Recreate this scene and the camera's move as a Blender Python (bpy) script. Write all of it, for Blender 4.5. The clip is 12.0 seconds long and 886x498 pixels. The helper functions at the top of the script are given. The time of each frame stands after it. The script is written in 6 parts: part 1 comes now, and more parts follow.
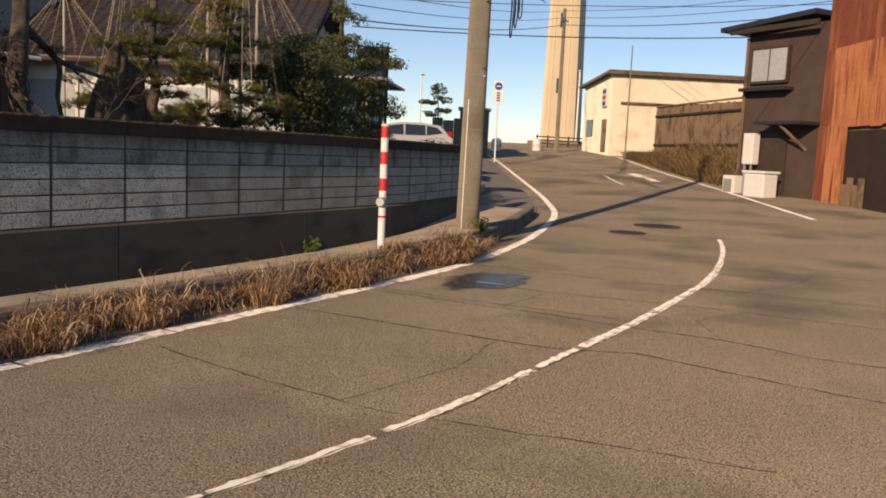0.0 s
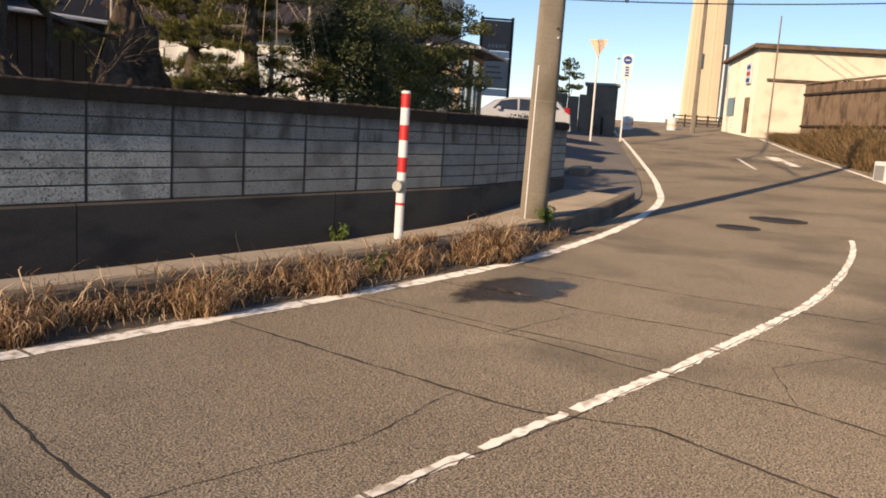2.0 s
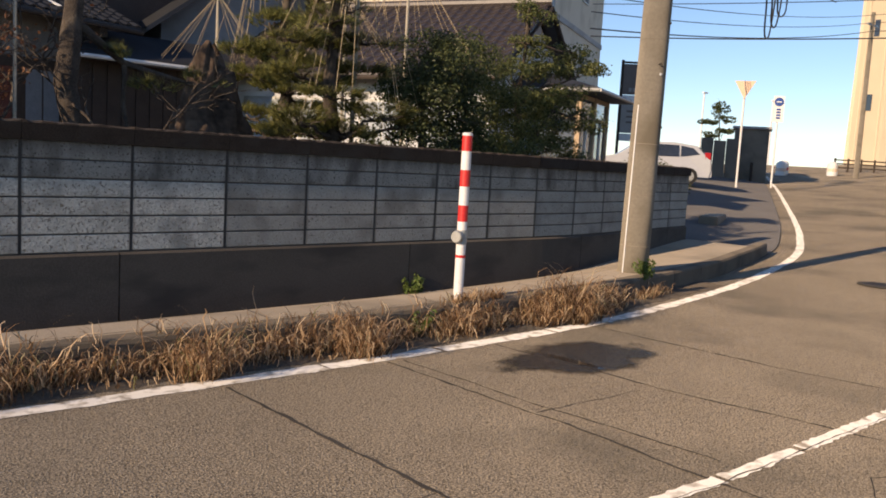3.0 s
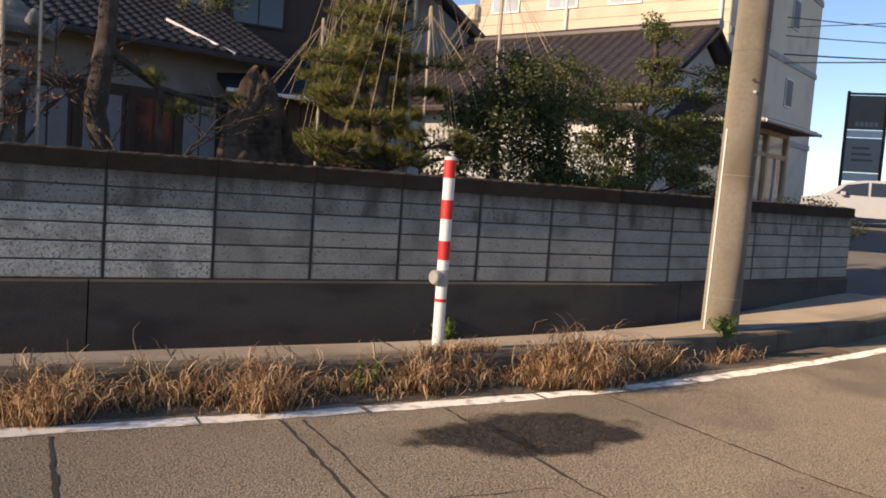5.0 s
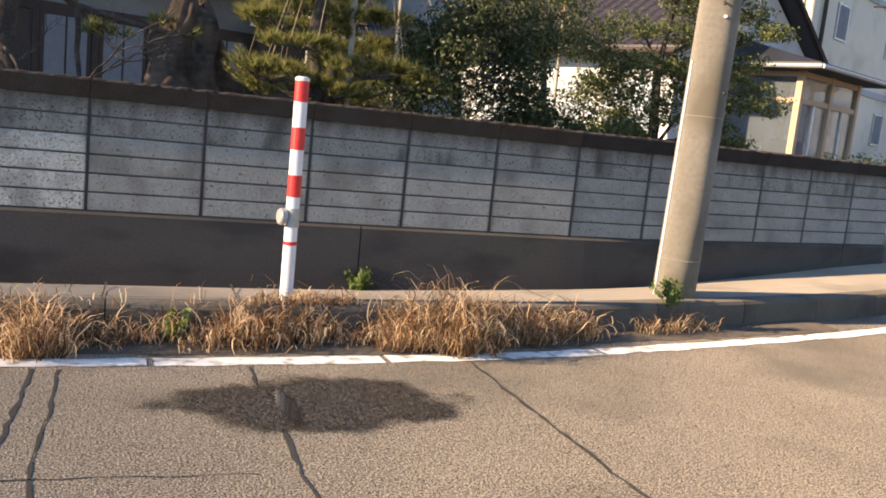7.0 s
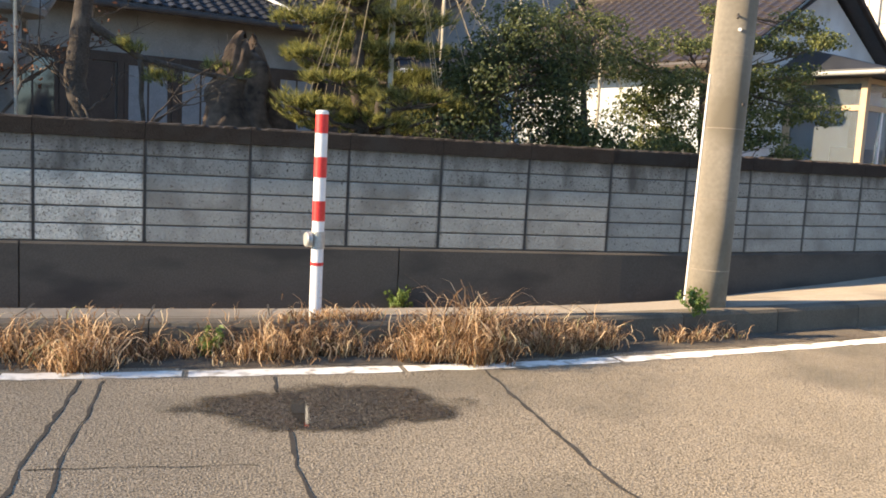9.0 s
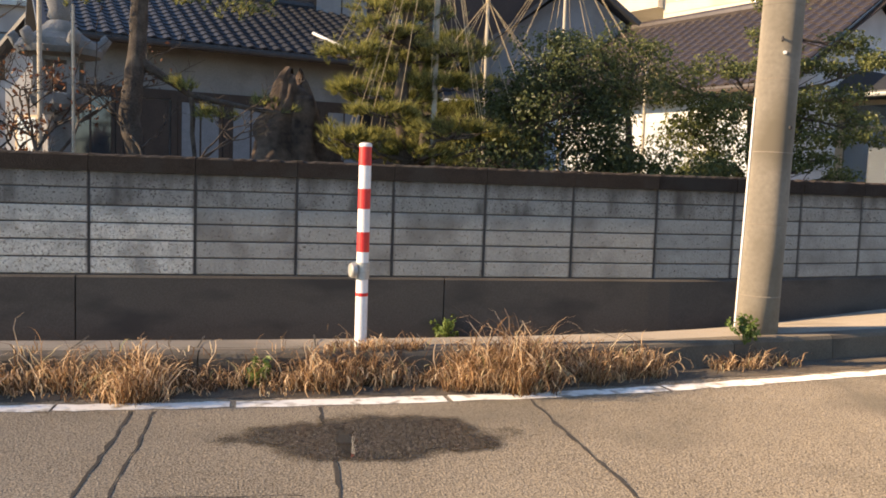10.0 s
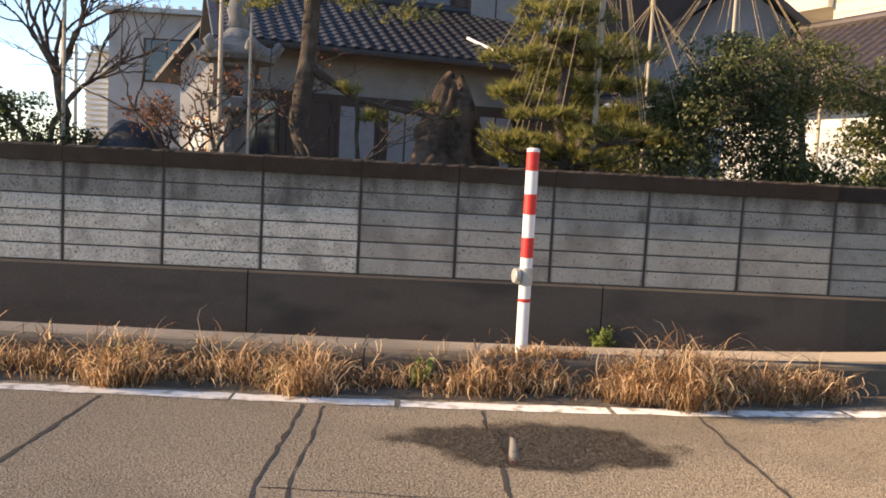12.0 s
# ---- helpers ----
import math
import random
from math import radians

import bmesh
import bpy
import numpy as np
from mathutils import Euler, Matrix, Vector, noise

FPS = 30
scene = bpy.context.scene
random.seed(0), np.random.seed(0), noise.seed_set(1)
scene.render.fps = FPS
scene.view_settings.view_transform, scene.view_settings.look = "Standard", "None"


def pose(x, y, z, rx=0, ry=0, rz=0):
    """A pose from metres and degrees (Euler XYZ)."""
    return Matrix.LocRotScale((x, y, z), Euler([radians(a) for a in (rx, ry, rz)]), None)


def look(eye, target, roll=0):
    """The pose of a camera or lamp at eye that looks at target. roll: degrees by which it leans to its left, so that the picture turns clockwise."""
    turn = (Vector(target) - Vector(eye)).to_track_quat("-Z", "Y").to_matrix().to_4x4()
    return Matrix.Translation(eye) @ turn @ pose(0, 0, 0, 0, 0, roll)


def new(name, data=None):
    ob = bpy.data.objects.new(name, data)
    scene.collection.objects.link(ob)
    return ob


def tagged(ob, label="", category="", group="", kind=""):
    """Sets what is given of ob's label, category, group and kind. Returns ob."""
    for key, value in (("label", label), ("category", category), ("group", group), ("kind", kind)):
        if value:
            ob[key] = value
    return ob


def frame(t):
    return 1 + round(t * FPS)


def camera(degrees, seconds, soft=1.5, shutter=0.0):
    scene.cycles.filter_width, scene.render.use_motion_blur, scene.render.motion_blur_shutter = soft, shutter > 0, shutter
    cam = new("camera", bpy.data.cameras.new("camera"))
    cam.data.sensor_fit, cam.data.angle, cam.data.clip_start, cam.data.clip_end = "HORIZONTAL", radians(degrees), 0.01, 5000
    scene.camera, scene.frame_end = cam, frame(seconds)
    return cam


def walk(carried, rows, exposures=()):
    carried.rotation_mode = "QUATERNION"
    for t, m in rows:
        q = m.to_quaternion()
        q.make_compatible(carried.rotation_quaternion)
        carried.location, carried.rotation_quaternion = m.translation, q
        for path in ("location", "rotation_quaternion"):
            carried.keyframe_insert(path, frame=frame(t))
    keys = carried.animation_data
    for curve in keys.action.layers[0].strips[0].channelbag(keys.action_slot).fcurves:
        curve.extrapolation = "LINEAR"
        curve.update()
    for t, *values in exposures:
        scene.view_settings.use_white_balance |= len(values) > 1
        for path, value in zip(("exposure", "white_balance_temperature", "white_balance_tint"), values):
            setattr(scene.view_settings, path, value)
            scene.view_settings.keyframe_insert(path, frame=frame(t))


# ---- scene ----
cam = camera(55.7, 12.0, soft=1.8)
PATH = [
    (0, (-5.973, -6.406, 1.297), (-4.189, -5.532, 1.07), 2.7),
    (0.5, (-5.464, -6.332, 1.297), (-3.787, -5.277, 1.025), 1.9),
    (1, (-4.972, -6.388, 1.272), (-3.413, -5.153, 1.055), 3.3),
    (1.5, (-4.476, -6.444, 1.285), (-2.915, -5.222, 1.017), 2.0),
    (2, (-3.938, -6.464, 1.326), (-2.325, -5.32, 1.028), 3.7),
    (2.5, (-3.416, -6.522, 1.345), (-1.917, -5.224, 1.082), 2.9),
    (4.5, (-1.309, -6.738, 1.354), (-0.132, -5.128, 1.212), 6.2),
    (5, (-0.808, -6.895, 1.389), (0.152, -5.147, 1.235), 4.1),
    (5.5, (-0.272, -6.831, 1.339), (0.504, -4.995, 1.17), 3.2),
    (6, (0.222, -6.884, 1.316), (0.872, -4.999, 1.157), 1.3),
    (6.5, (0.67, -6.876, 1.345), (1.327, -4.998, 1.146), 4.5),
    (7, (0.991, -6.831, 1.371), (1.738, -4.997, 1.085), 5.9),
    (9, (1.342, -7.295, 1.374), (1.884, -5.384, 1.138), 3.1),
    (9.5, (1.377, -7.329, 1.379), (1.739, -5.372, 1.181), 2.5),
    (10, (1.374, -7.323, 1.385), (1.801, -5.377, 1.211), 2.0),
    (10.5, (1.38, -7.299, 1.376), (1.888, -5.374, 1.186), 2.3),
    (11, (1.361, -7.302, 1.38), (1.707, -5.343, 1.176), 2.5),
    (11.5, (1.295, -7.322, 1.391), (1.371, -5.329, 1.239), 2.6),
    (12, (1.215, -7.269, 1.386), (1.313, -5.279, 1.207), 3.0),
]
EXPOSURES = [(0.0, -0.08, 6900, 18), (0.5, 0.04, 6700, 17), (1.5, 0.24, 6650, 17), (2.5, 0.22, 6500, 17), (4.5, 0.47, 6450, 18), (5.0, 0.49, 6600, 18), (5.5, 1.07, 6600, 18), (6.0, 1.07, 6550, 18), (6.5, 1.17, 6450, 16), (7.0, 1.34, 6450, 15), (9.0, 1.54, 6350, 10), (9.5, 1.42, 6500, 11), (10.0, 1.32, 6900, 15), (10.5, 1.32, 6850, 15), (11.0, 1.34, 6650, 12), (11.5, 1.39, 6950, 15), (12.0, 1.32, 7200, 18)]
walk(cam, [(t, look(eye, target, roll)) for t, eye, target, roll in PATH], EXPOSURES)

# ---------- world, sun, exposure ----------
SUN_TURN, SUN_UP = -1.35, 20.0
d_sun = Vector((math.cos(radians(SUN_UP)) * math.cos(radians(SUN_TURN)), -math.cos(radians(SUN_UP)) * math.sin(radians(SUN_TURN)), -math.sin(radians(SUN_UP))))
world = bpy.data.worlds.new("sky")
scene.world = world
world.use_nodes = True
wn, wl = world.node_tree.nodes, world.node_tree.links
sky = wn.new("ShaderNodeTexSky")
sky.sky_type, sky.sun_disc = "NISHITA", False
sky.sun_elevation, sky.sun_rotation = radians(SUN_UP), radians(-90 + SUN_TURN)
sky.air_density, sky.dust_density, sky.ozone_density = 1.0, 0.0, 2.8
sky.altitude = 1000.0
wl.new(sky.outputs[0], wn["Background"].inputs[0])
wn["Background"].inputs[1].default_value = 0.118
sun = new("sun", bpy.data.lights.new("sun", "SUN"))
sun.data.energy, sun.data.angle, sun.data.color = 5.0, radians(0.6), (1.0, 0.77, 0.50)
sun.matrix_world = look((0, 0, 30), Vector((0, 0, 30)) + d_sun)


# ---------- materials ----------
def mat(name, c1, c2, rough=0.85, scale=6.0, fine=90.0, bump=0.15, metal=0.0, amount=0.6, c3=None, stain=1.1, spec=0.3, pits=None, streak=1.0):
    """Two-scale noise colour from c1 to c2, blotches of c3, fine bump."""
    m = bpy.data.materials.new(name)
    m.use_nodes = True
    n, l = m.node_tree.nodes, m.node_tree.links
    b = n["Principled BSDF"]
    b.inputs["Roughness"].default_value, b.inputs["Metallic"].default_value = rough, metal
    b.inputs["Specular IOR Level"].default_value = spec
    b.inputs["Diffuse Roughness"].default_value = 1.0 if rough > 0.84 else 0.0
    tc = n.new("ShaderNodeTexCoord")
    oi = n.new("ShaderNodeObjectInfo")
    add = n.new("ShaderNodeVectorMath")
    add.operation = "ADD"
    l.new(tc.outputs["Object"], add.inputs[0])
    mul = n.new("ShaderNodeMath")
    mul.operation = "MULTIPLY"
    mul.inputs[1].default_value = 37.0
    l.new(oi.outputs["Random"], mul.inputs[0])
    l.new(mul.outputs[0], add.inputs[1])
    big = n.new("ShaderNodeTexNoise")
    big.inputs["Scale"].default_value, big.inputs["Detail"].default_value = scale, 6
    small = n.new("ShaderNodeTexNoise")
    small.inputs["Scale"].default_value, small.inputs["Detail"].default_value = fine, 3
    l.new(add.outputs[0], big.inputs["Vector"])
    l.new(add.outputs[0], small.inputs["Vector"])
    mix = n.new("ShaderNodeMixRGB")
    mix.inputs[1].default_value, mix.inputs[2].default_value = (*c1, 1), (*c2, 1)
    avg = n.new("ShaderNodeMath")
    avg.operation = "MULTIPLY_ADD"
    avg.inputs[1].default_value = amount
    l.new(small.outputs[0], avg.inputs[0])
    half = n.new("ShaderNodeMath")
    half.operation = "MULTIPLY"
    half.inputs[1].default_value = 1.0 - amount
    l.new(big.outputs[0], half.inputs[0])
    l.new(half.outputs[0], avg.inputs[2])
    ramp = n.new("ShaderNodeValToRGB")
    ramp.color_ramp.elements[0].position, ramp.color_ramp.elements[1].position = 0.34, 0.66
    l.new(avg.outputs[0], ramp.inputs[0])
    l.new(ramp.outputs[0], mix.inputs[0])
    out = mix.outputs[0]
    if c3:
        st = n.new("ShaderNodeTexNoise")
        st.inputs["Scale"].default_value, st.inputs["Detail"].default_value = stain, 8
        sc = n.new("ShaderNodeVectorMath")
        sc.operation = "MULTIPLY"
        sc.inputs[1].default_value = (1.0, 1.0, streak)
        l.new(add.outputs[0], sc.inputs[0])
        l.new(sc.outputs[0], st.inputs["Vector"])
        r2 = n.new("ShaderNodeValToRGB")
        r2.color_ramp.elements[0].position, r2.color_ramp.elements[1].position = 0.5, 0.68
        l.new(st.outputs[0], r2.inputs[0])
        m2 = n.new("ShaderNodeMixRGB")
        m2.inputs[2].default_value = (*c3, 1)
        l.new(r2.outputs[0], m2.inputs[0])
        l.new(out, m2.inputs[1])
        out = m2.outputs[0]
    height = avg.outputs[0]
    if pits:
        vo = n.new("ShaderNodeTexNoise")
        vo.inputs["Scale"].default_value, vo.inputs["Detail"].default_value, vo.inputs["Distortion"].default_value = pits[0], 2.0, 0.8
        l.new(add.outputs[0], vo.inputs["Vector"])
        r3 = n.new("ShaderNodeValToRGB")
        r3.color_ramp.elements[0].position, r3.color_ramp.elements[1].position = pits[1], pits[1] + 0.07
        l.new(vo.outputs[0], r3.inputs[0])
        m3 = n.new("ShaderNodeMixRGB")
        m3.inputs[1].default_value = (*pits[2], 1)
        l.new(r3.outputs[0], m3.inputs[0])
        l.new(out, m3.inputs[2])
        out = m3.outputs[0]
        hh = n.new("ShaderNodeMath")
        hh.operation = "ADD"
        l.new(r3.outputs[0], hh.inputs[0])
        l.new(avg.outputs[0], hh.inputs[1])
        height = hh.outputs[0]
    l.new(out, b.inputs["Base Color"])
    bp = n.new("ShaderNodeBump")
    bp.inputs["Strength"].default_value, bp.inputs["Distance"].default_value = bump, 0.02
    l.new(height, bp.inputs["Height"])
    l.new(bp.outputs[0], b.inputs["Normal"])
    return m


M_ROAD = mat("asphalt", (0.11, 0.09, 0.063), (0.50, 0.415, 0.296), 0.88, 0.5, 95, 0.7, c3=(0.155, 0.134, 0.098), stain=0.45, amount=0.84, pits=(150, 0.36, (0.06, 0.05, 0.037)))
# Forecourt asphalt, darker than the road: shade lying there is coloured in.
M_LOT = mat("shaded_lot_asphalt", (0.09, 0.085, 0.08), (0.14, 0.13, 0.12), 0.9, 0.5, 120, 0.3)
M_WALK = mat("walk_concrete", (0.23, 0.195, 0.15), (0.33, 0.28, 0.215), 0.9, 1.2, 80, 0.2, c3=(0.2, 0.17, 0.13))
M_KERB = mat("kerb_concrete", (0.10, 0.082, 0.06), (0.17, 0.143, 0.108), 0.9, 3, 90, 0.25, c3=(0.085, 0.073, 0.057), stain=2.2)
M_PAINT = mat("road_paint", (0.62, 0.59, 0.53), (0.78, 0.75, 0.69), 0.9, 5, 160, 0.2, c3=(0.27, 0.235, 0.185), stain=11)
M_CRACK = mat("crack_fill", (0.03, 0.027, 0.023), (0.06, 0.053, 0.045), 0.95, 4, 60)
M_BLOCK = mat("split_block", (0.50, 0.478, 0.415), (0.72, 0.69, 0.61), 0.92, 9, 48, 1.0, c3=(0.35, 0.335, 0.295), stain=3.2, amount=0.65, pits=(64, 0.35, (0.27, 0.25, 0.21)))
M_BLOCK2 = mat("smooth_block", (0.32, 0.306, 0.268), (0.43, 0.412, 0.362), 0.9, 5, 50, 0.7, c3=(0.24, 0.226, 0.196), stain=2.0, pits=(55, 0.30, (0.15, 0.135, 0.115)))
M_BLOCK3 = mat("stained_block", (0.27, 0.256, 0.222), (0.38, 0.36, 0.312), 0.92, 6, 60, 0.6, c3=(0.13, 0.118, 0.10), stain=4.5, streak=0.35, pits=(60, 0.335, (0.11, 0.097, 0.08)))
M_MORTAR = mat("mortar", (0.06, 0.056, 0.05), (0.11, 0.10, 0.09), 0.95, 8, 90)
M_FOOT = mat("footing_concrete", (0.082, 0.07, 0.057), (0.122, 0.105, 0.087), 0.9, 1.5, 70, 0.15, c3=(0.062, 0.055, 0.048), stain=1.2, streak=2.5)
M_COPE = mat("coping", (0.024, 0.018, 0.014), (0.052, 0.039, 0.03), 0.95, 6, 90, 0.5, c3=(0.045, 0.04, 0.034), stain=3)
M_POLE = mat("pole_concrete", (0.22, 0.193, 0.15), (0.28, 0.247, 0.195), 0.85, 2.5, 30, 0.05, c3=(0.17, 0.145, 0.105), stain=1.5)
M_WHITE = mat("white_paint", (0.70, 0.69, 0.66), (0.80, 0.79, 0.76), 0.5, 6, 60, 0.05, spec=0.5)
M_RED = mat("red_paint", (0.55, 0.02, 0.02), (0.66, 0.04, 0.03), 0.45, 6, 60, 0.05, spec=0.5)
M_GREY = mat("grey_metal", (0.35, 0.35, 0.33), (0.45, 0.45, 0.42), 0.45, 10, 60, 0.05, 0.4)
M_BLACK = mat("dark_plastic", (0.02, 0.02, 0.022), (0.035, 0.035, 0.035), 0.5, 10, 60, 0.05)
M_SOIL = mat("soil", (0.06, 0.045, 0.032), (0.11, 0.085, 0.06), 0.95, 3, 60, 0.6)
M_GROUND = mat("ground_dirt", (0.10, 0.085, 0.06), (0.16, 0.14, 0.10), 0.95, 0.3, 30, 0.4)
M_IRON = mat("iron_cover", (0.05, 0.045, 0.04), (0.085, 0.075, 0.065), 0.75, 8, 60, 0.4, 0.2)


# ---------- mesh helpers ----------
def part(name, bm, material, parent=None, label="", smooth=False):
    me = bpy.data.meshes.new(name)
    bm.to_mesh(me)
    bm.free()
    if smooth:
        for p in me.polygons:
            p.use_smooth = True
    me.materials.append(material)
    ob = new(name, me)
    if parent:
        ob.parent = parent
    if label:
        ob["label"] = label
    return ob


def empty(name, m=None):
    ob = new(name)
    ob.empty_display_size = 0.2
    if m is not None:
        ob.matrix_world = m
    return ob


def add_box(bm, x0, x1, y0, y1, z0, z1, m=None, bevel=0.0):
    g = bmesh.ops.create_cube(bm, size=1)
    mm = Matrix.Translation(((x0 + x1) / 2, (y0 + y1) / 2, (z0 + z1) / 2)) @ Matrix.Diagonal((x1 - x0, y1 - y0, z1 - z0, 1))
    bmesh.ops.transform(bm, matrix=(m @ mm if m is not None else mm), verts=g["verts"])
    if bevel:
        es = list({e for v in g["verts"] for e in v.link_edges})
        bmesh.ops.bevel(bm, geom=es, offset=bevel, segments=2, affect="EDGES", profile=0.6)
    return bm


def box(x0, x1, y0, y1, z0, z1, m=None, bevel=0.0):
    return add_box(bmesh.new(), x0, x1, y0, y1, z0, z1, m, bevel)


def add_tube(bm, pts, radii, sides=10, cap=True):
    """A tube along pts with a radius at each."""
    rings = []
    for i, p in enumerate(pts):
        p = Vector(p)
        t = (Vector(pts[min(i + 1, len(pts) - 1)]) - Vector(pts[max(i - 1, 0)])).normalized()
        a = t.orthogonal().normalized() if abs(t.z) < 0.9 else Vector((1, 0, 0))
        a = (a - t * a.dot(t)).normalized()
        b = t.cross(a)
        r = radii[i] if hasattr(radii, "__len__") else radii
        rings.append([bm.verts.new(p + r * (math.cos(2 * math.pi * k / sides) * a + math.sin(2 * math.pi * k / sides) * b)) for k in range(sides)])
    for u, v in zip(rings, rings[1:]):
        best = min(range(sides), key=lambda s: (u[0].co - v[s].co).length)
        for k in range(sides):
            bm.faces.new((u[k], u[(k + 1) % sides], v[(k + 1 + best) % sides], v[(k + best) % sides]))
    if cap:
        bm.faces.new(rings[0][::-1])
        bm.faces.new(rings[-1])
    return bm


def tube(pts, radii, sides=10):
    return add_tube(bmesh.new(), pts, radii, sides)


def curve_at(pts, x):
    """y on a smooth curve through (x, y) points."""
    for i in range(len(pts) - 1):
        if x <= pts[i + 1][0] or i == len(pts) - 2:
            (x1, y1), (x2, y2) = pts[i], pts[i + 1]
            x0, y0 = pts[max(i - 1, 0)]
            x3, y3 = pts[min(i + 2, len(pts) - 1)]
            h = x2 - x1
            m1 = (y2 - y0) / (x2 - x0)
            m2 = (y3 - y1) / (x3 - x1)
            u = (x - x1) / h
            return (2 * u**3 - 3 * u**2 + 1) * y1 + (u**3 - 2 * u**2 + u) * h * m1 + (-2 * u**3 + 3 * u**2) * y2 + (u**3 - u**2) * h * m2


def road_z(x):
    d = min(max(0.0, x - 8.0), 56.0)
    return 0.025 * d + 0.00035 * d * d


def lot_z(x, y):
    """The forecourt beyond the wall climbs away from the road."""
    edge = road_z(x)
    up = max(0.0, y - curve_at(LINE, x) - 0.5)
    return edge + 0.11 * min(up, 4.0) * min(1.0, max(0.0, (x - 10.0) / 5.0))


LINE = [(-60, -2.2), (-20, -2.2), (-8, -2.2), (-2.8, -2.25), (-1.1, -2.3), (1.2, -2.35), (3.1, -2.3), (4.4, -2.15), (6.7, -1.74), (9.0, -1.2), (10.6, -0.8), (12.1, -0.3), (14.0, 0.5), (16.8, 1.75), (24, 5.2), (34, 10.1), (45, 15.7), (64, 25)]
RIGHT = [(-60, -13), (0, -10.5), (8, -8.0), (15.1, -5.45), (24.4, -2.0), (34, 2.0), (48.5, 8.0), (64, 15)]
CENTRE = [(-6.0, -3.75), (-3.7, -4.34), (-2.2, -4.62), (-0.58, -4.76), (0.55, -4.86), (1.78, -4.92), (3.95, -4.96), (6.7, -4.72), (9.0, -4.35), (12, -3.6)]


# ---------- ground, road, kerb, sidewalk ----------
def sheet(name, xs, ys_of, z_of, material, label, thick=0.0, parent=None):
    bm = bmesh.new()
    rows = [[bm.verts.new((x, y, z_of(x, y))) for y in ys_of(x)] for x in xs]
    for r, s in zip(rows, rows[1:]):
        for a in range(len(r) - 1):
            bm.faces.new((r[a], s[a], s[a + 1], r[a + 1]))
    bmesh.ops.recalc_face_normals(bm, faces=bm.faces)
    if bm.faces and sum(f.normal.z for f in bm.faces) < 0:
        bmesh.ops.reverse_faces(bm, faces=bm.faces)
    ob = part(name, bm, material, parent)
    return tagged(ob, label, kind="structure") if parent is None else ob


far = [-2500, -900, -300, -100]
xs_far = far + [-60 + 4 * i for i in range(32)] + [75, 100, 300, 900, 2500]
sheet("ground", xs_far, lambda x: [-2500, -900, -300, -100, -50, -30, -20, -10, -5, 0, 5, 10, 20, 30, 50, 100, 300, 900, 2500], lambda x, y: road_z(x) - 0.12, M_GROUND, "bare earth ground reaching the horizon")
xs_road = [-60, -40, -25, -15] + [-10 + 0.5 * i for i in range(60)] + [20 + 2 * i for i in range(23)]
road = sheet("road", xs_road, lambda x: [curve_at(RIGHT, x) - 6 + (curve_at(LINE, x) + 0.55 + 6 - curve_at(RIGHT, x)) * k / 24 for k in range(25)], lambda x, y: road_z(x), M_ROAD, "worn grey-brown asphalt road with cracks and puddle")


def offset_point(pts, x, off):
    y = curve_at(pts, x)
    s = (curve_at(pts, x + 0.05) - curve_at(pts, x - 0.05)) / 0.1
    n = Vector((-s, 1)).normalized()
    return x + n.x * off, y + n.y * off


def stripe(name, pts, x0, x1, width, parent, seed, step=0.12, lift=0.004, ragged=0.012):
    """A painted stripe with ragged edges along a curve."""
    rng = random.Random(seed)
    bm = bmesh.new()
    prev = None
    n = max(2, int((x1 - x0) / step))
    for i in range(n + 1):
        x = x0 + (x1 - x0) * i / n
        a = offset_point(pts, x, -width / 2 + rng.uniform(-ragged, ragged))
        b = offset_point(pts, x, width / 2 + rng.uniform(-ragged, ragged))
        cur = (bm.verts.new((*a, road_z(a[0]) + lift)), bm.verts.new((*b, road_z(b[0]) + lift)))
        if prev:
            bm.faces.new((prev[0], cur[0], cur[1], prev[1]))
        prev = cur
    return part(name, bm, M_PAINT, parent)


rng = random.Random(4)
x = -40.0
while x < 46:
    ln = rng.uniform(0.9, 2.2) if x < 14 else 6.0
    stripe("edge_line", LINE, x, min(x + ln, 47), 0.135, road, int(x * 10), step=0.12 if x < 14 else 0.5)
    x += ln + (rng.uniform(0.015, 0.05) if x < 14 else 0.0)
x = -5.5
while x < 8.6:
    ln = rng.uniform(0.35, 1.1)
    stripe("centre_line", CENTRE, x, x + ln, (0.05 * rng.uniform(0.5, 1.2) if x < -0.9 else 0.105 * rng.uniform(0.7, 1.05)) if x < 5 else 0.07, road, int(x * 10) + 7, step=0.04, ragged=0.010)
    x += ln + (rng.uniform(0.02, 0.10) if x < 2 else rng.uniform(0.01, 0.04))
for a, b in ((14.8, 19), (19.2, 27), (27.3, 36), (36.3, 48)):
    stripe("edge_line", RIGHT, a, b, 0.15, road, int(a), step=0.5)

# the kerb: cast stones along the curve
KERB_OFF, KERB_TOP = 0.42, 0.21


def kerb_stone(x0, x1, drop0=0.0, drop1=0.0):
    bm = bmesh.new()
    rings = []
    n = 6
    for i in range(n + 1):
        x = x0 + (x1 - x0) * i / n
        top = KERB_TOP - (drop0 + (drop1 - drop0) * i / n)
        prof = [(0.0, -0.1), (0.015, top - 0.03), (0.035, top - 0.006), (0.06, top), (0.17, top), (0.18, -0.1)]
        ring = []
        for o, z in prof:
            px, py = offset_point(LINE, x, KERB_OFF + o)
            ring.append(bm.verts.new((px, py, road_z(px) + z)))
        rings.append(ring)
    for r, s in zip(rings, rings[1:]):
        for k in range(len(r) - 1):
            bm.faces.new((r[k], s[k], s[k + 1], r[k + 1]))
    bm.faces.new(rings[0])
    bm.faces.new(rings[-1][::-1])
    bmesh.ops.recalc_face_normals(bm, faces=bm.faces)
    return bm


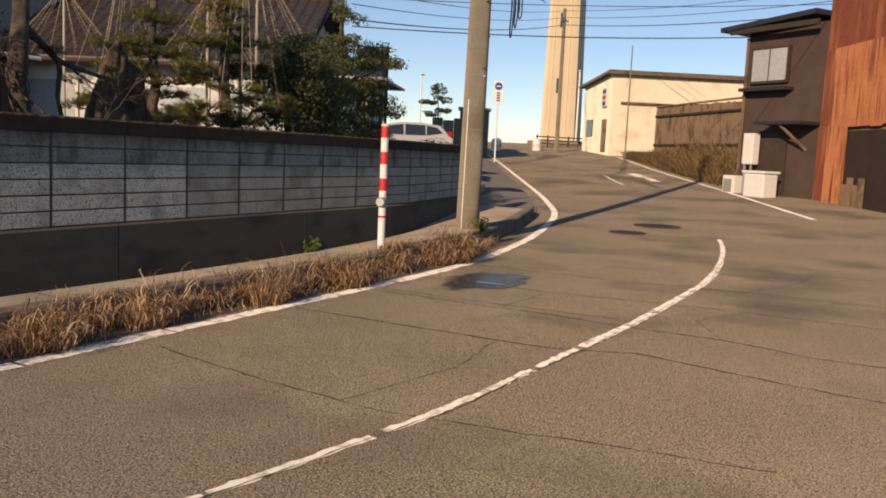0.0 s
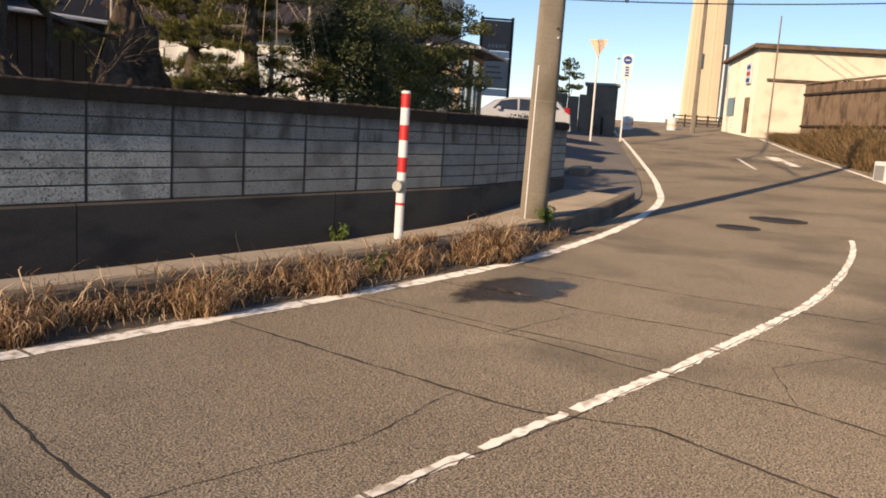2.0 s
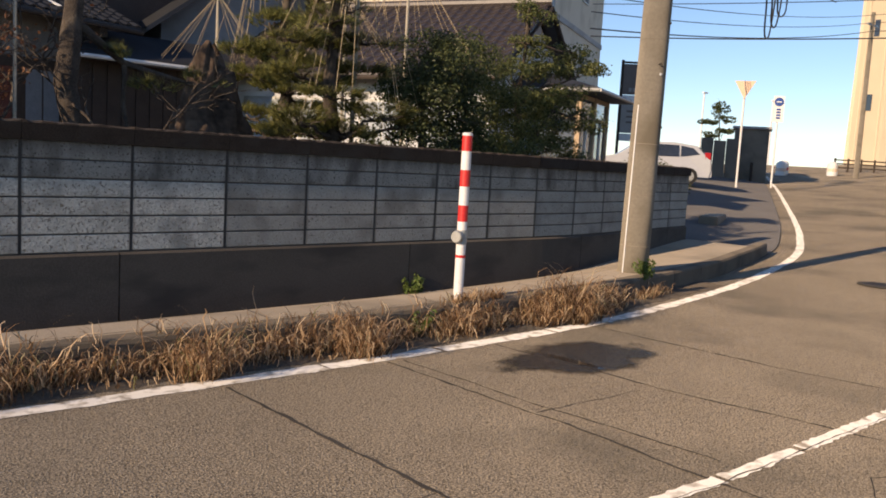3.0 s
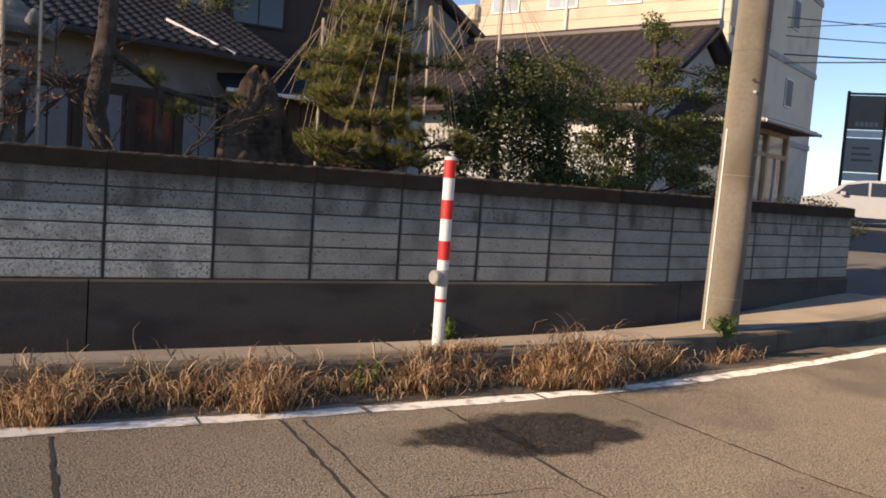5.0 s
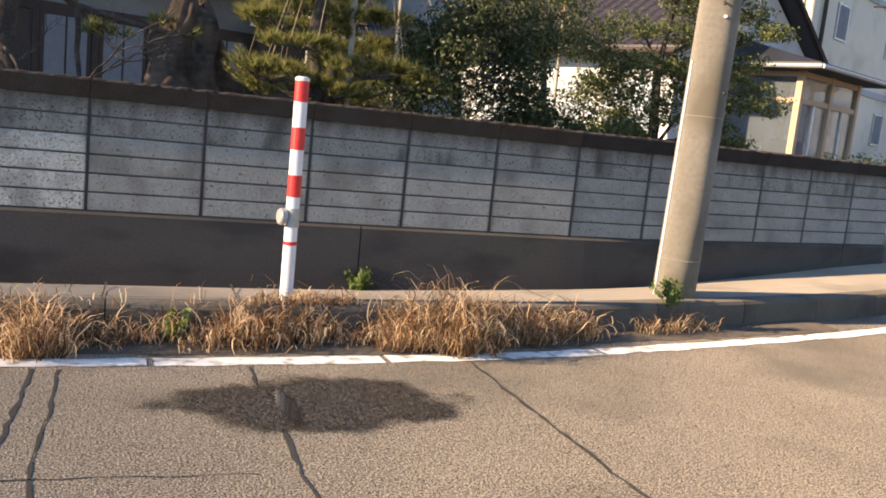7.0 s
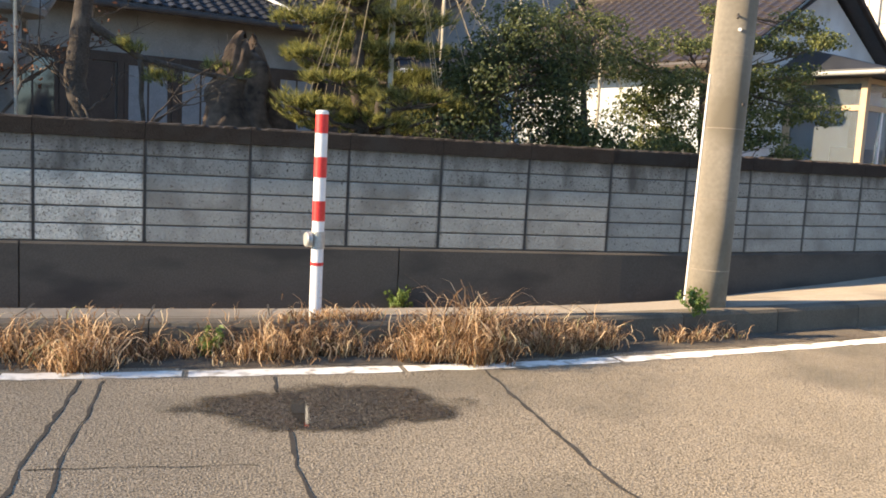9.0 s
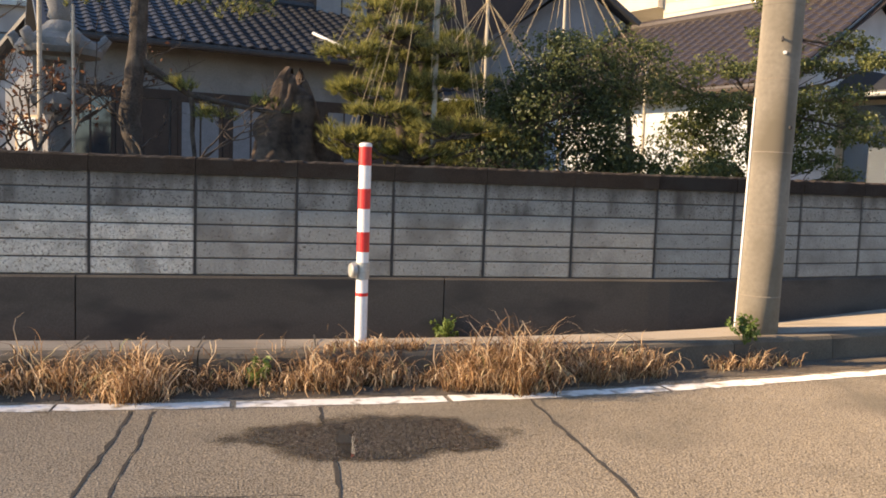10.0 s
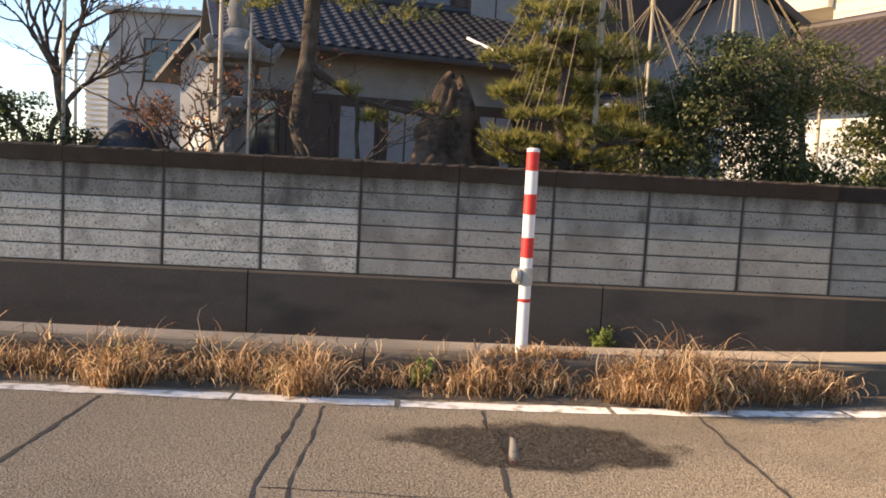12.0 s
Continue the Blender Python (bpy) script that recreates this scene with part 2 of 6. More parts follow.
kerb = tagged(empty("kerb"), "weathered raised concrete kerb beside the road", kind="structure")
x = -20.0
while x < 10.3:
    part("kerb_stone", kerb_stone(x + 0.004, x + 0.996), M_KERB, kerb)
    x += 1.0
part("kerb_stone", kerb_stone(10.304, 11.2, 0.0, 0.16), M_KERB, kerb)


def wall_xy(s, off=0.0):
    """A point on the wall's front line at s metres along it; off: towards the garden."""
    a, turn, r0, r1 = 0.0, radians(10.5), 5.0, 6.4
    if s <= r0:
        px, py, a = s, 0.0, 0.0
    else:
        px, py = r0, 0.0
        u = r0
        while u < s - 1e-6:
            du = min(0.05, s - u)
            a = turn * min(1.0, max(0.0, u + du / 2 - r0) / (r1 - r0))
            px, py = px + math.cos(a) * du, py + math.sin(a) * du
            u += du
    return px - math.sin(a) * off, py + math.cos(a) * off, a


FOOT = [(-20, -0.10), (2, -0.10), (4, -0.07), (6, 0.0), (8.5, 0.15), (10.2, 0.2), (30, 0.2)]


def walk_z(x, y):
    """Level behind the kerb, then falling to the foot of the wall."""
    if x < 10.2:
        k = offset_point(LINE, x, KERB_OFF + 0.5)[1]
        u = min(1.0, max(0.0, (y - k) / max(0.3, wall_y(x) - k)))
        return (KERB_TOP - 0.004) * (1 - u) + curve_at(FOOT, x) * u + road_z(x)
    return max(0.03, KERB_TOP - 0.19 * min(1, (x - 10.2) / 1.0)) + road_z(x)


def wall_y(x):
    return wall_xy(x if x < 5 else 5 + (x - 5) * 1.014)[1]


xs_walk = [-20 + 0.5 * i for i in range(63)]
walk_ob = sheet("pavement", xs_walk, lambda x: [offset_point(LINE, x, KERB_OFF + 0.175)[1] + (wall_y(x) + 0.05 - offset_point(LINE, x, KERB_OFF + 0.175)[1]) * k / 9 for k in range(10)], walk_z, M_WALK, "sunlit concrete pavement strip along the block wall")
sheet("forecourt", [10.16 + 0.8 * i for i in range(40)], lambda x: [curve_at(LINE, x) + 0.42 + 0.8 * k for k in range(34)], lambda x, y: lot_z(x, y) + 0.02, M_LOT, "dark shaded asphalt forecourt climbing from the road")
sheet("garden_soil", [-40, -20, -10, -5, 0, 5, 6, 7, 8, 9, 10.15], lambda x: [wall_y(min(x, 10)) + 0.12, 2, 5, 9, 14, 22, 40], lambda x, y: 0.32, M_SOIL, "dark bare garden soil behind the block wall")


# ---------- cracks, puddle, covers ----------
def ribbon(name, pts, width, parent, material, seed, lift=0.003, wob=0.02, z_of=road_z):
    rng = random.Random(seed)
    bm = bmesh.new()
    prev = None
    dense = []
    for (ax, ay), (bx, by) in zip(pts, pts[1:]):
        n = max(2, int(math.hypot(bx - ax, by - ay) / 0.07))
        dense += [(ax + (bx - ax) * i / n, ay + (by - ay) * i / n) for i in range(n)]
    dense.append(pts[-1])
    off = 0.0
    for i, (px, py) in enumerate(dense):
        qx, qy = dense[min(i + 1, len(dense) - 1)]
        rx, ry = dense[max(i - 1, 0)]
        n = Vector((-(qy - ry), qx - rx)).normalized()
        off = off * 0.8 + rng.uniform(-wob, wob) * 0.5
        w = width * rng.uniform(0.25, 1.0) / 2
        cur = [bm.verts.new((px + n.x * (off + k * w), py + n.y * (off + k * w), z_of(px) + lift)) for k in (-1, 1)]
        if prev:
            bm.faces.new((prev[0], cur[0], cur[1], prev[1]))
        prev = cur
    bmesh.ops.recalc_face_normals(bm, faces=bm.faces)
    return part(name, bm, material, parent)


CRACKS = [
    ([(-0.50, -2.42), (-0.55, -3.44), (-0.56, -4.65), (-0.35, -5.15), (-0.55, -5.85), (-0.9, -8.0)], 0.03),
    ([(0.685, -2.44), (0.65, -3.2), (0.64, -3.89), (0.55, -4.6), (0.5, -5.6), (0.3, -6.2), (0.35, -8.5)], 0.03),
    ([(0.795, -2.46), (0.785, -3.2), (0.775, -3.8), (0.8, -4.74)], 0.02),
    ([(1.74, -2.44), (1.735, -3.0), (1.72, -3.9), (1.9, -5.5), (1.8, -8.5)], 0.026),
    ([(3.06, -2.37), (3.03, -3.2), (3.01, -4.0), (3.2, -5.6), (3.1, -9.0)], 0.032),
    ([(0.65, -3.74), (1.57, -3.80)], 0.011),
    ([(-2.1, -2.56), (-2.3, -3.4), (-2.44, -4.3), (-2.2, -6.2)], 0.018),
    ([(5.2, -4.9), (5.4, -7.0), (5.6, -9.0)], 0.022),
    ([(3.1, -5.4), (4.4, -5.9), (5.4, -6.0)], 0.011),
    ([(-2.4, -4.1), (-1.4, -4.3), (-0.56, -4.2)], 0.009),
    ([(0.5, -5.6), (1.2, -5.3), (1.9, -5.6)], 0.009),
]
for i, (pts, w) in enumerate(CRACKS):
    ribbon("crack", pts, w, road, M_CRACK, i)
ribbon("crack", [(q[0], q[1] - 0.035) for q in CENTRE[:8]], 0.009, road, M_CRACK, 61, lift=0.0065, wob=0.02)
# worn marks farther up the road
for i, (pts, w) in enumerate((([(28.7, 3.2), (23.6, 1.1)], 0.16), ([(31.6, 2.75), (29.2, 1.75)], 0.7), ([(28.9, 1.5), (26.7, 0.6)], 0.5), ([(30.6, 1.6), (29.6, 2.6)], 0.35), ([(46.8, 16.0), (45.9, 12.2)], 0.45))):
    ribbon("road_mark", pts, w, road, M_PAINT, 40 + i, lift=0.006, wob=0.03)


def wet_mat(name, c, r, c1, c2, rough, lo, hi, pits, bump=1.0):
    """Damp stain with a ragged, speckled edge round the centre c with radii r."""
    m = mat(name, c1, c2, rough, 2, 70, bump, amount=0.85, spec=0.5, pits=pits)
    n, l = m.node_tree.nodes, m.node_tree.links
    tc = n.new("ShaderNodeTexCoord")
    mp = n.new("ShaderNodeMapping")
    mp.inputs["Location"].default_value = (-c[0] / r[0], -c[1] / r[1], 0)
    mp.inputs["Scale"].default_value = (1 / r[0], 1 / r[1], 0)
    l.new(tc.outputs["Object"], mp.inputs["Vector"])
    ln = n.new("ShaderNodeVectorMath")
    ln.operation = "LENGTH"
    l.new(mp.outputs[0], ln.inputs[0])
    total = ln.outputs["Value"]
    for scale, amount in ((3.2, 1.1), (70.0, 0.5)):
        nz = n.new("ShaderNodeTexNoise")
        nz.inputs["Scale"].default_value, nz.inputs["Detail"].default_value = scale, 4
        l.new(tc.outputs["Object"], nz.inputs["Vector"])
        ma = n.new("ShaderNodeMath")
        ma.operation = "MULTIPLY_ADD"
        ma.inputs[1].default_value = amount
        l.new(nz.outputs[0], ma.inputs[0])
        l.new(total, ma.inputs[2])
        total = ma.outputs[0]
    rg = n.new("ShaderNodeMapRange")
    rg.inputs["From Min"].default_value, rg.inputs["From Max"].default_value = lo + 0.8, hi + 0.8
    l.new(total, rg.inputs["Value"])
    tr = n.new("ShaderNodeBsdfTransparent")
    mx = n.new("ShaderNodeMixShader")
    l.new(rg.outputs[0], mx.inputs[0])
    l.new(n["Principled BSDF"].outputs[0], mx.inputs[1])
    l.new(tr.outputs[0], mx.inputs[2])
    l.new(mx.outputs[0], n["Material Output"].inputs[0])
    return m




def blob(name, cx, cy, rx, ry, seed, material, lift, parent, rough=0.22):
    rng = random.Random(seed)
    ph = [rng.uniform(0, 6.28) for _ in range(6)]
    bm = bmesh.new()
    c = bm.verts.new((cx, cy, road_z(cx) + lift))
    ring = []
    for k in range(72):
        a = 2 * math.pi * k / 72
        r = 1 + rough * sum(math.sin((j + 2) * a + ph[j]) / (j + 1.5) for j in range(6)) + rng.uniform(-0.015, 0.015)
        ring.append(bm.verts.new((cx + rx * r * math.cos(a), cy + ry * r * math.sin(a), road_z(cx) + lift)))
    for k in range(72):
        bm.faces.new((c, ring[k], ring[(k + 1) % 72]))
    return part(name, bm, material, parent)


M_DAMP = wet_mat("damp_asphalt", (1.99, -3.03), (0.72, 0.40), (0.02, 0.017, 0.012), (0.15, 0.127, 0.095), 0.26, 0.74, 1.02, (75, 0.42, (0.014, 0.012, 0.009)))
puddle = tagged(blob("puddle", 1.99, -3.03, 1.05, 0.58, 5, M_DAMP, 0.0055, None, 0.05), "wet dark puddle drying on the asphalt", "puddle", kind="structure")
M_WATER = wet_mat("water_film", (1.815, -3.10), (0.055, 0.27), (0.03, 0.026, 0.021), (0.04, 0.034, 0.028), 0.03, 0.6, 1.0, None, 0.0)
blob("water_film", 1.815, -3.10, 0.14, 0.42, 8, M_WATER, 0.0075, puddle, 0.05)
M_GRIT = mat("gutter_grit", (0.055, 0.043, 0.031), (0.15, 0.122, 0.09), 0.95, 5, 70, 0.8, amount=0.6, c3=(0.10, 0.085, 0.065), stain=6)
rng = random.Random(19)
bm = bmesh.new()
prev = None
for i in range(150):
    x = -8.0 + 0.1 * i
    a = offset_point(LINE, x, 0.14 + 0.05 * math.sin(3.1 * x) * math.sin(1.7 * x) + rng.uniform(-0.025, 0.025))
    b = offset_point(LINE, x, 0.43)
    cur = (bm.verts.new((*a, road_z(a[0]) + 0.003)), bm.verts.new((*b, road_z(b[0]) + 0.02)))
    if prev:
        bm.faces.new((prev[0], cur[0], cur[1], prev[1]))
    prev = cur
part("gutter_dirt", bm, M_GRIT, road, "gritty dirt along the kerb foot")


def cover(cx, cy, r, name="manhole_cover"):
    th = empty(name, Matrix.Translation((cx, cy, road_z(cx))))
    bm = bmesh.new()
    bmesh.ops.create_cone(bm, cap_ends=True, segments=40, radius1=r, radius2=r, depth=0.012, matrix=Matrix.Translation((0, 0, 0.004)))
    part("frame_ring", bm, M_CRACK, th)
    bm = bmesh.new()
    bmesh.ops.create_cone(bm, cap_ends=True, segments=40, radius1=r * 0.88, radius2=r * 0.87, depth=0.012, matrix=Matrix.Translation((0, 0, 0.009)))
    for i in range(-3, 4):
        add_box(bm, -r * 0.6, r * 0.6, i * r * 0.2 - 0.02, i * r * 0.2 + 0.02, 0.014, 0.019)
    part("lid", bm, M_IRON, th)
    return tagged(th, "dark iron round manhole cover flush in the road", "manhole cover", "manhole covers")


cover(9.05, -2.74, 0.33)
cover(10.65, -2.92, 0.46)

# ---------- the block wall ----------
wall = tagged(empty("wall_front"), "low grey concrete block wall with dark coping, stained", kind="structure")
COL, Z0 = 0.84, 0.478
ROW = 0.1425


def joint_grime(m, drip):
    """Dark dirt with a ragged edge by the upright joints; drip: also run down from the coping."""
    n, l = m.node_tree.nodes, m.node_tree.links
    b = n["Principled BSDF"]
    base = b.inputs["Base Color"].links[0].from_socket
    tc = n.new("ShaderNodeTexCoord")
    sep = n.new("ShaderNodeSeparateXYZ")
    l.new(tc.outputs["Object"], sep.inputs[0])
    oi = n.new("ShaderNodeObjectInfo")
    off = n.new("ShaderNodeVectorMath")
    off.operation = "MULTIPLY_ADD"
    off.inputs[1].default_value = (9.0, 9.0, 1.6)
    l.new(tc.outputs["Object"], off.inputs[0])
    sc = n.new("ShaderNodeMath")
    sc.operation = "MULTIPLY"
    sc.inputs[1].default_value = 51.0
    l.new(oi.outputs["Random"], sc.inputs[0])
    l.new(sc.outputs[0], off.inputs[2])
    nz = n.new("ShaderNodeTexNoise")
    nz.inputs["Scale"].default_value, nz.inputs["Detail"].default_value = 1.0, 5
    l.new(off.outputs[0], nz.inputs["Vector"])
    mid = n.new("ShaderNodeMath")
    mid.operation = "SUBTRACT"
    mid.inputs[1].default_value = COL / 2
    l.new(sep.outputs[0], mid.inputs[0])
    ab = n.new("ShaderNodeMath")
    ab.operation = "ABSOLUTE"
    l.new(mid.outputs[0], ab.inputs[0])
    edge = n.new("ShaderNodeMapRange")
    edge.inputs["From Min"].default_value, edge.inputs["From Max"].default_value = COL / 2 - 0.045, COL / 2
    l.new(ab.outputs[0], edge.inputs["Value"])
    total = edge.outputs[0]
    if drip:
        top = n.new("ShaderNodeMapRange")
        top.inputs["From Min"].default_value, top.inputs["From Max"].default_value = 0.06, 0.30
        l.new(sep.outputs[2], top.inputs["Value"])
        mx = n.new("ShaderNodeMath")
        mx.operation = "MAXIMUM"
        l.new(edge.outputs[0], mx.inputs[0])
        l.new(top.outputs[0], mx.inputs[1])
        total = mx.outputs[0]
    add = n.new("ShaderNodeMath")
    add.operation = "ADD"
    l.new(total, add.inputs[0])
    l.new(nz.outputs[0], add.inputs[1])
    fac = n.new("ShaderNodeMapRange")
    fac.inputs["From Min"].default_value, fac.inputs["From Max"].default_value = 0.84, 1.55
    fac.inputs["To Max"].default_value = 0.85
    l.new(add.outputs[0], fac.inputs["Value"])
    mix = n.new("ShaderNodeMixRGB")
    mix.inputs[2].default_value = (0.085, 0.072, 0.058, 1)
    l.new(fac.outputs[0], mix.inputs[0])
    l.new(base, mix.inputs[1])
    l.new(mix.outputs[0], b.inputs["Base Color"])


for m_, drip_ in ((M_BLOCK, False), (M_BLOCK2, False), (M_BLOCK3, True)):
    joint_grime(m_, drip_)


def block_bm(L):
    """One block: two proud bands with a scored groove between."""
    bm = bmesh.new()
    h = 2 * ROW
    g = 0.009
    y_back = 0.12
    for a, b in ((0.004, ROW - 0.004), (ROW + 0.004, h - 0.005)):
        bz = 0.008
        v = [bm.verts.new(p) for p in ((g, 0.012, a), (L - g, 0.012, a), (L - g, 0.012, b), (g, 0.012, b), (g + bz, 0, a + bz), (L - g - bz, 0, a + bz), (L - g - bz, 0, b - bz), (g + bz, 0, b - bz), (g, y_back, a), (L - g, y_back, a), (L - g, y_back, b), (g, y_back, b))]
        for f in ((4, 5, 6, 7), (0, 1, 5, 4), (1, 2, 6, 5), (2, 3, 7, 6), (3, 0, 4, 7), (1, 0, 8, 9), (2, 1, 9, 10), (3, 2, 10, 11), (0, 3, 11, 8)):
            bm.faces.new([v[i] for i in f])
    return bm


def mesh_of(bm, name, material):
    me = bpy.data.meshes.new(name)
    bm.to_mesh(me)
    bm.free()
    me.materials.append(material)
    return me


def coping_bm(L, seed):
    r = random.Random(seed)
    bm = bmesh.new()
    n = 22
    rings = []
    for i in range(n + 1):
        px = 0.002 + (L - 0.004) * i / n
        w = r.uniform(-0.013, 0.008)
        prof = [(-0.025, 0.0), (-0.027, 0.122), (-0.016, 0.134 + w), (0.06, 0.143 + w * 0.4), (0.135, 0.13), (0.15, 0.0)]
        rings.append([bm.verts.new((px, a, b)) for a, b in prof])
    for u, v in zip(rings, rings[1:]):
        for k in range(6):
            bm.faces.new((u[k], v[k], v[(k + 1) % 6], u[(k + 1) % 6]))
    bm.faces.new(rings[0])
    bm.faces.new(rings[-1][::-1])
    bmesh.ops.recalc_face_normals(bm, faces=bm.faces)
    return bm


BLOCK_ROUGH = mesh_of(block_bm(COL), "block", M_BLOCK)
BLOCK_SMOOTH = mesh_of(block_bm(COL), "block", M_BLOCK2)
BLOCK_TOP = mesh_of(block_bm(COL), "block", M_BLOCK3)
COPES = [mesh_of(coping_bm(COL, i), "coping_stone", M_COPE) for i in range(3)]
K0, K1 = -9, 12
core = bmesh.new()
for k in range(K0, K1):
    (ax, ay, _), (bx, by, _) = wall_xy(k * COL), wall_xy((k + 1) * COL)
    m = Matrix.Translation((ax, ay, 0)) @ Matrix.Rotation(math.atan2(by - ay, bx - ax), 4, "Z")
    L = math.hypot(bx - ax, by - ay) + 0.001
    add_box(core, 0, L, 0.009, 0.13, 0.46, Z0 + 6 * ROW + 0.02, m)
part("mortar_bed", core, M_MORTAR, wall)
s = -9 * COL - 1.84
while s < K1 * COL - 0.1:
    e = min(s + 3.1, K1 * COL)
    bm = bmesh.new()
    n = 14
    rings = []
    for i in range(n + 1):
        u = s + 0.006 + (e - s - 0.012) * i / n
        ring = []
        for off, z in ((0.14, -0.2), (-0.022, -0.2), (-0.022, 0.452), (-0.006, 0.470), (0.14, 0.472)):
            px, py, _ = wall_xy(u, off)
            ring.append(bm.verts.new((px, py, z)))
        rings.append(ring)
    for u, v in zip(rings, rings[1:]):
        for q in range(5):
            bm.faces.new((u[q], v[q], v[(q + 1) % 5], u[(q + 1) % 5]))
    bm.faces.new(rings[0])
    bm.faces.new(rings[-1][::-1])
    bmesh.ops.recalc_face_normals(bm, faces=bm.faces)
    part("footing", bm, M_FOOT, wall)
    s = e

# ---------- marker post ----------
def marker_post(x, y):
    th = empty("marker_post", Matrix.Translation((x, y, KERB_TOP - 0.01)))
    r = 0.041
    part("tube", tube([(0, 0, 0), (0, 0, 1.33)], r, 20), M_WHITE, th, smooth=False)
    for a, b in ((1.235, 1.362), (0.945, 1.08), (0.655, 0.79)):
        part("red_band", tube([(0, 0, a), (0, 0, b)], r + 0.0012, 20), M_RED, th)
    part("red_ring", tube([(0, 0, 0.355), (0, 0, 0.378)], r + 0.0015, 20), M_RED, th)
    part("cap", tube([(0, 0, 1.36), (0, 0, 1.378), (0, 0, 1.386)], [r + 0.002, r + 0.002, r * 0.7], 20), M_WHITE, th)
    part("clamp", tube([(0, 0, 0.47), (0, 0, 0.585)], r + 0.006, 20), M_GREY, th)
    bm = tube([(-0.045, -0.01, 0), (-0.075, -0.014, 0), (-0.085, -0.016, 0)], [0.052, 0.052, 0.045], 20)
    bmesh.ops.transform(bm, matrix=Matrix.Translation((-0.0, 0, 0.53)), verts=bm.verts)
    part("reflector", bm, M_GREY, th, "round grey reflector disc")
    return tagged(th, "red and white striped steel road marker post with reflector", "marker post")


marker_post(2.055, -1.70)


# ---------- utility pole ----------
def utility_pole(x, y):
    base = walk_z(x, y) - 0.02
    th = empty("utility_pole", Matrix.Translation((x, y, base)) @ Matrix.Rotation(radians(1.3), 4, "Y"))
    pts = [(0, 0, 0.7 * i) for i in range(16)]
    part("shaft", tube(pts, [0.172 - 0.0035 * i for i in range(16)], 28), M_POLE, th, smooth=True)
    for i in range(14):
        z = 0.32 + 0.575 * i
        r = 0.172 - 0.005 * z
        part("joint_ring", tube([(0, 0, z), (0, 0, z + 0.008)], r + 0.0016, 28), M_WALK, th)
        if i > 1:
            a = radians(250 if i % 2 else 285)
            c = Vector((math.cos(a), math.sin(a), 0))
            part("bolt", tube([c * (r - 0.01) + Vector((0, 0, z + 0.2)), c * (r + 0.012) + Vector((0, 0, z + 0.2))], 0.014, 8), M_IRON if i % 3 else M_WHITE, th)
    for z in (2.35, 3.3, 4.25):
        c = Vector((math.cos(radians(240)), math.sin(radians(240)), 0))
        part("step_bolt", tube([c * 0.15 + Vector((0, 0, z)), c * 0.21 + Vector((0, 0, z + 0.005)), c * 0.23 + Vector((0, 0, z - 0.03))], 0.01, 6), M_IRON, th)
    a = radians(174)
    c = Vector((math.cos(a), math.sin(a), 0))
    part("earth_wire_cover", tube([c * 0.178 + Vector((0, 0, 0.0)), c * 0.170 + Vector((0, 0, 1.9))], 0.008, 8), M_WHITE, th, "thin white earth wire cover")
    return tagged(th, "tall tapered grey concrete utility pole on the pavement", "utility pole")


utility_pole(5.345, -1.245)

# ---------- more materials ----------
M_TILE = mat("dark_roof_tile", (0.018, 0.019, 0.022), (0.04, 0.042, 0.047), 0.5, 4, 40, 0.15, spec=0.45)
M_TILEB = mat("brown_roof_tile", (0.034, 0.027, 0.025), (0.066, 0.053, 0.049), 0.34, 4, 40, 0.1, spec=0.5)
M_PLASTER = mat("cream_plaster", (0.72, 0.65, 0.52), (0.80, 0.73, 0.60), 0.9, 1.5, 40, 0.1, c3=(0.62, 0.55, 0.43), stain=0.8)
M_GREYWALL = mat("grey_plaster", (0.42, 0.42, 0.42), (0.52, 0.52, 0.51), 0.9, 1.5, 40, 0.1, c3=(0.36, 0.35, 0.34), stain=0.8)
M_PALEWALL = mat("pale_plaster", (0.66, 0.66, 0.65), (0.74, 0.74, 0.73), 0.9, 1.5, 40, 0.1, c3=(0.55, 0.54, 0.52), stain=0.8)
# Plaster under the eave: its shade is put into this darker colour.
M_DIMWALL = mat("shaded_plaster", (0.22, 0.21, 0.20), (0.30, 0.29, 0.27), 0.9, 1.5, 40, 0.1, c3=(0.17, 0.16, 0.15), stain=0.8)
# Grey plaster darkened, so the gable's shade sits in the base colour.
M_SHADEWALL = mat("shaded_grey_plaster", (0.27, 0.27, 0.275), (0.34, 0.34, 0.345), 0.9, 1.5, 40, 0.1, c3=(0.22, 0.215, 0.21), stain=0.8)
M_DARKWOOD = mat("dark_wood", (0.035, 0.026, 0.02), (0.07, 0.052, 0.04), 0.75, 3, 50, 0.25)
M_WOOD = mat("pale_wood", (0.42, 0.30, 0.18), (0.55, 0.42, 0.28), 0.7, 4, 60, 0.15)
M_BROWNWALL = mat("brown_boards", (0.06, 0.042, 0.035), (0.10, 0.07, 0.058), 0.8, 2, 40, 0.2)
M_RUST = mat("rusty_sheet", (0.29, 0.10, 0.045), (0.48, 0.215, 0.10), 0.85, 1.6, 30, 0.25, c3=(0.13, 0.035, 0.022), stain=7.0, streak=0.07)
M_SHED = mat("weathered_boards", (0.13, 0.09, 0.06), (0.22, 0.16, 0.11), 0.85, 2, 40, 0.2, c3=(0.07, 0.05, 0.035), stain=1.5)
M_BARK = mat("bark", (0.045, 0.035, 0.028), (0.12, 0.095, 0.075), 0.95, 9, 60, 0.9, c3=(0.16, 0.13, 0.10), stain=5)
M_STUMP = mat("old_stump_wood", (0.03, 0.021, 0.016), (0.20, 0.14, 0.10), 0.95, 3, 14, 1.0, amount=0.35)
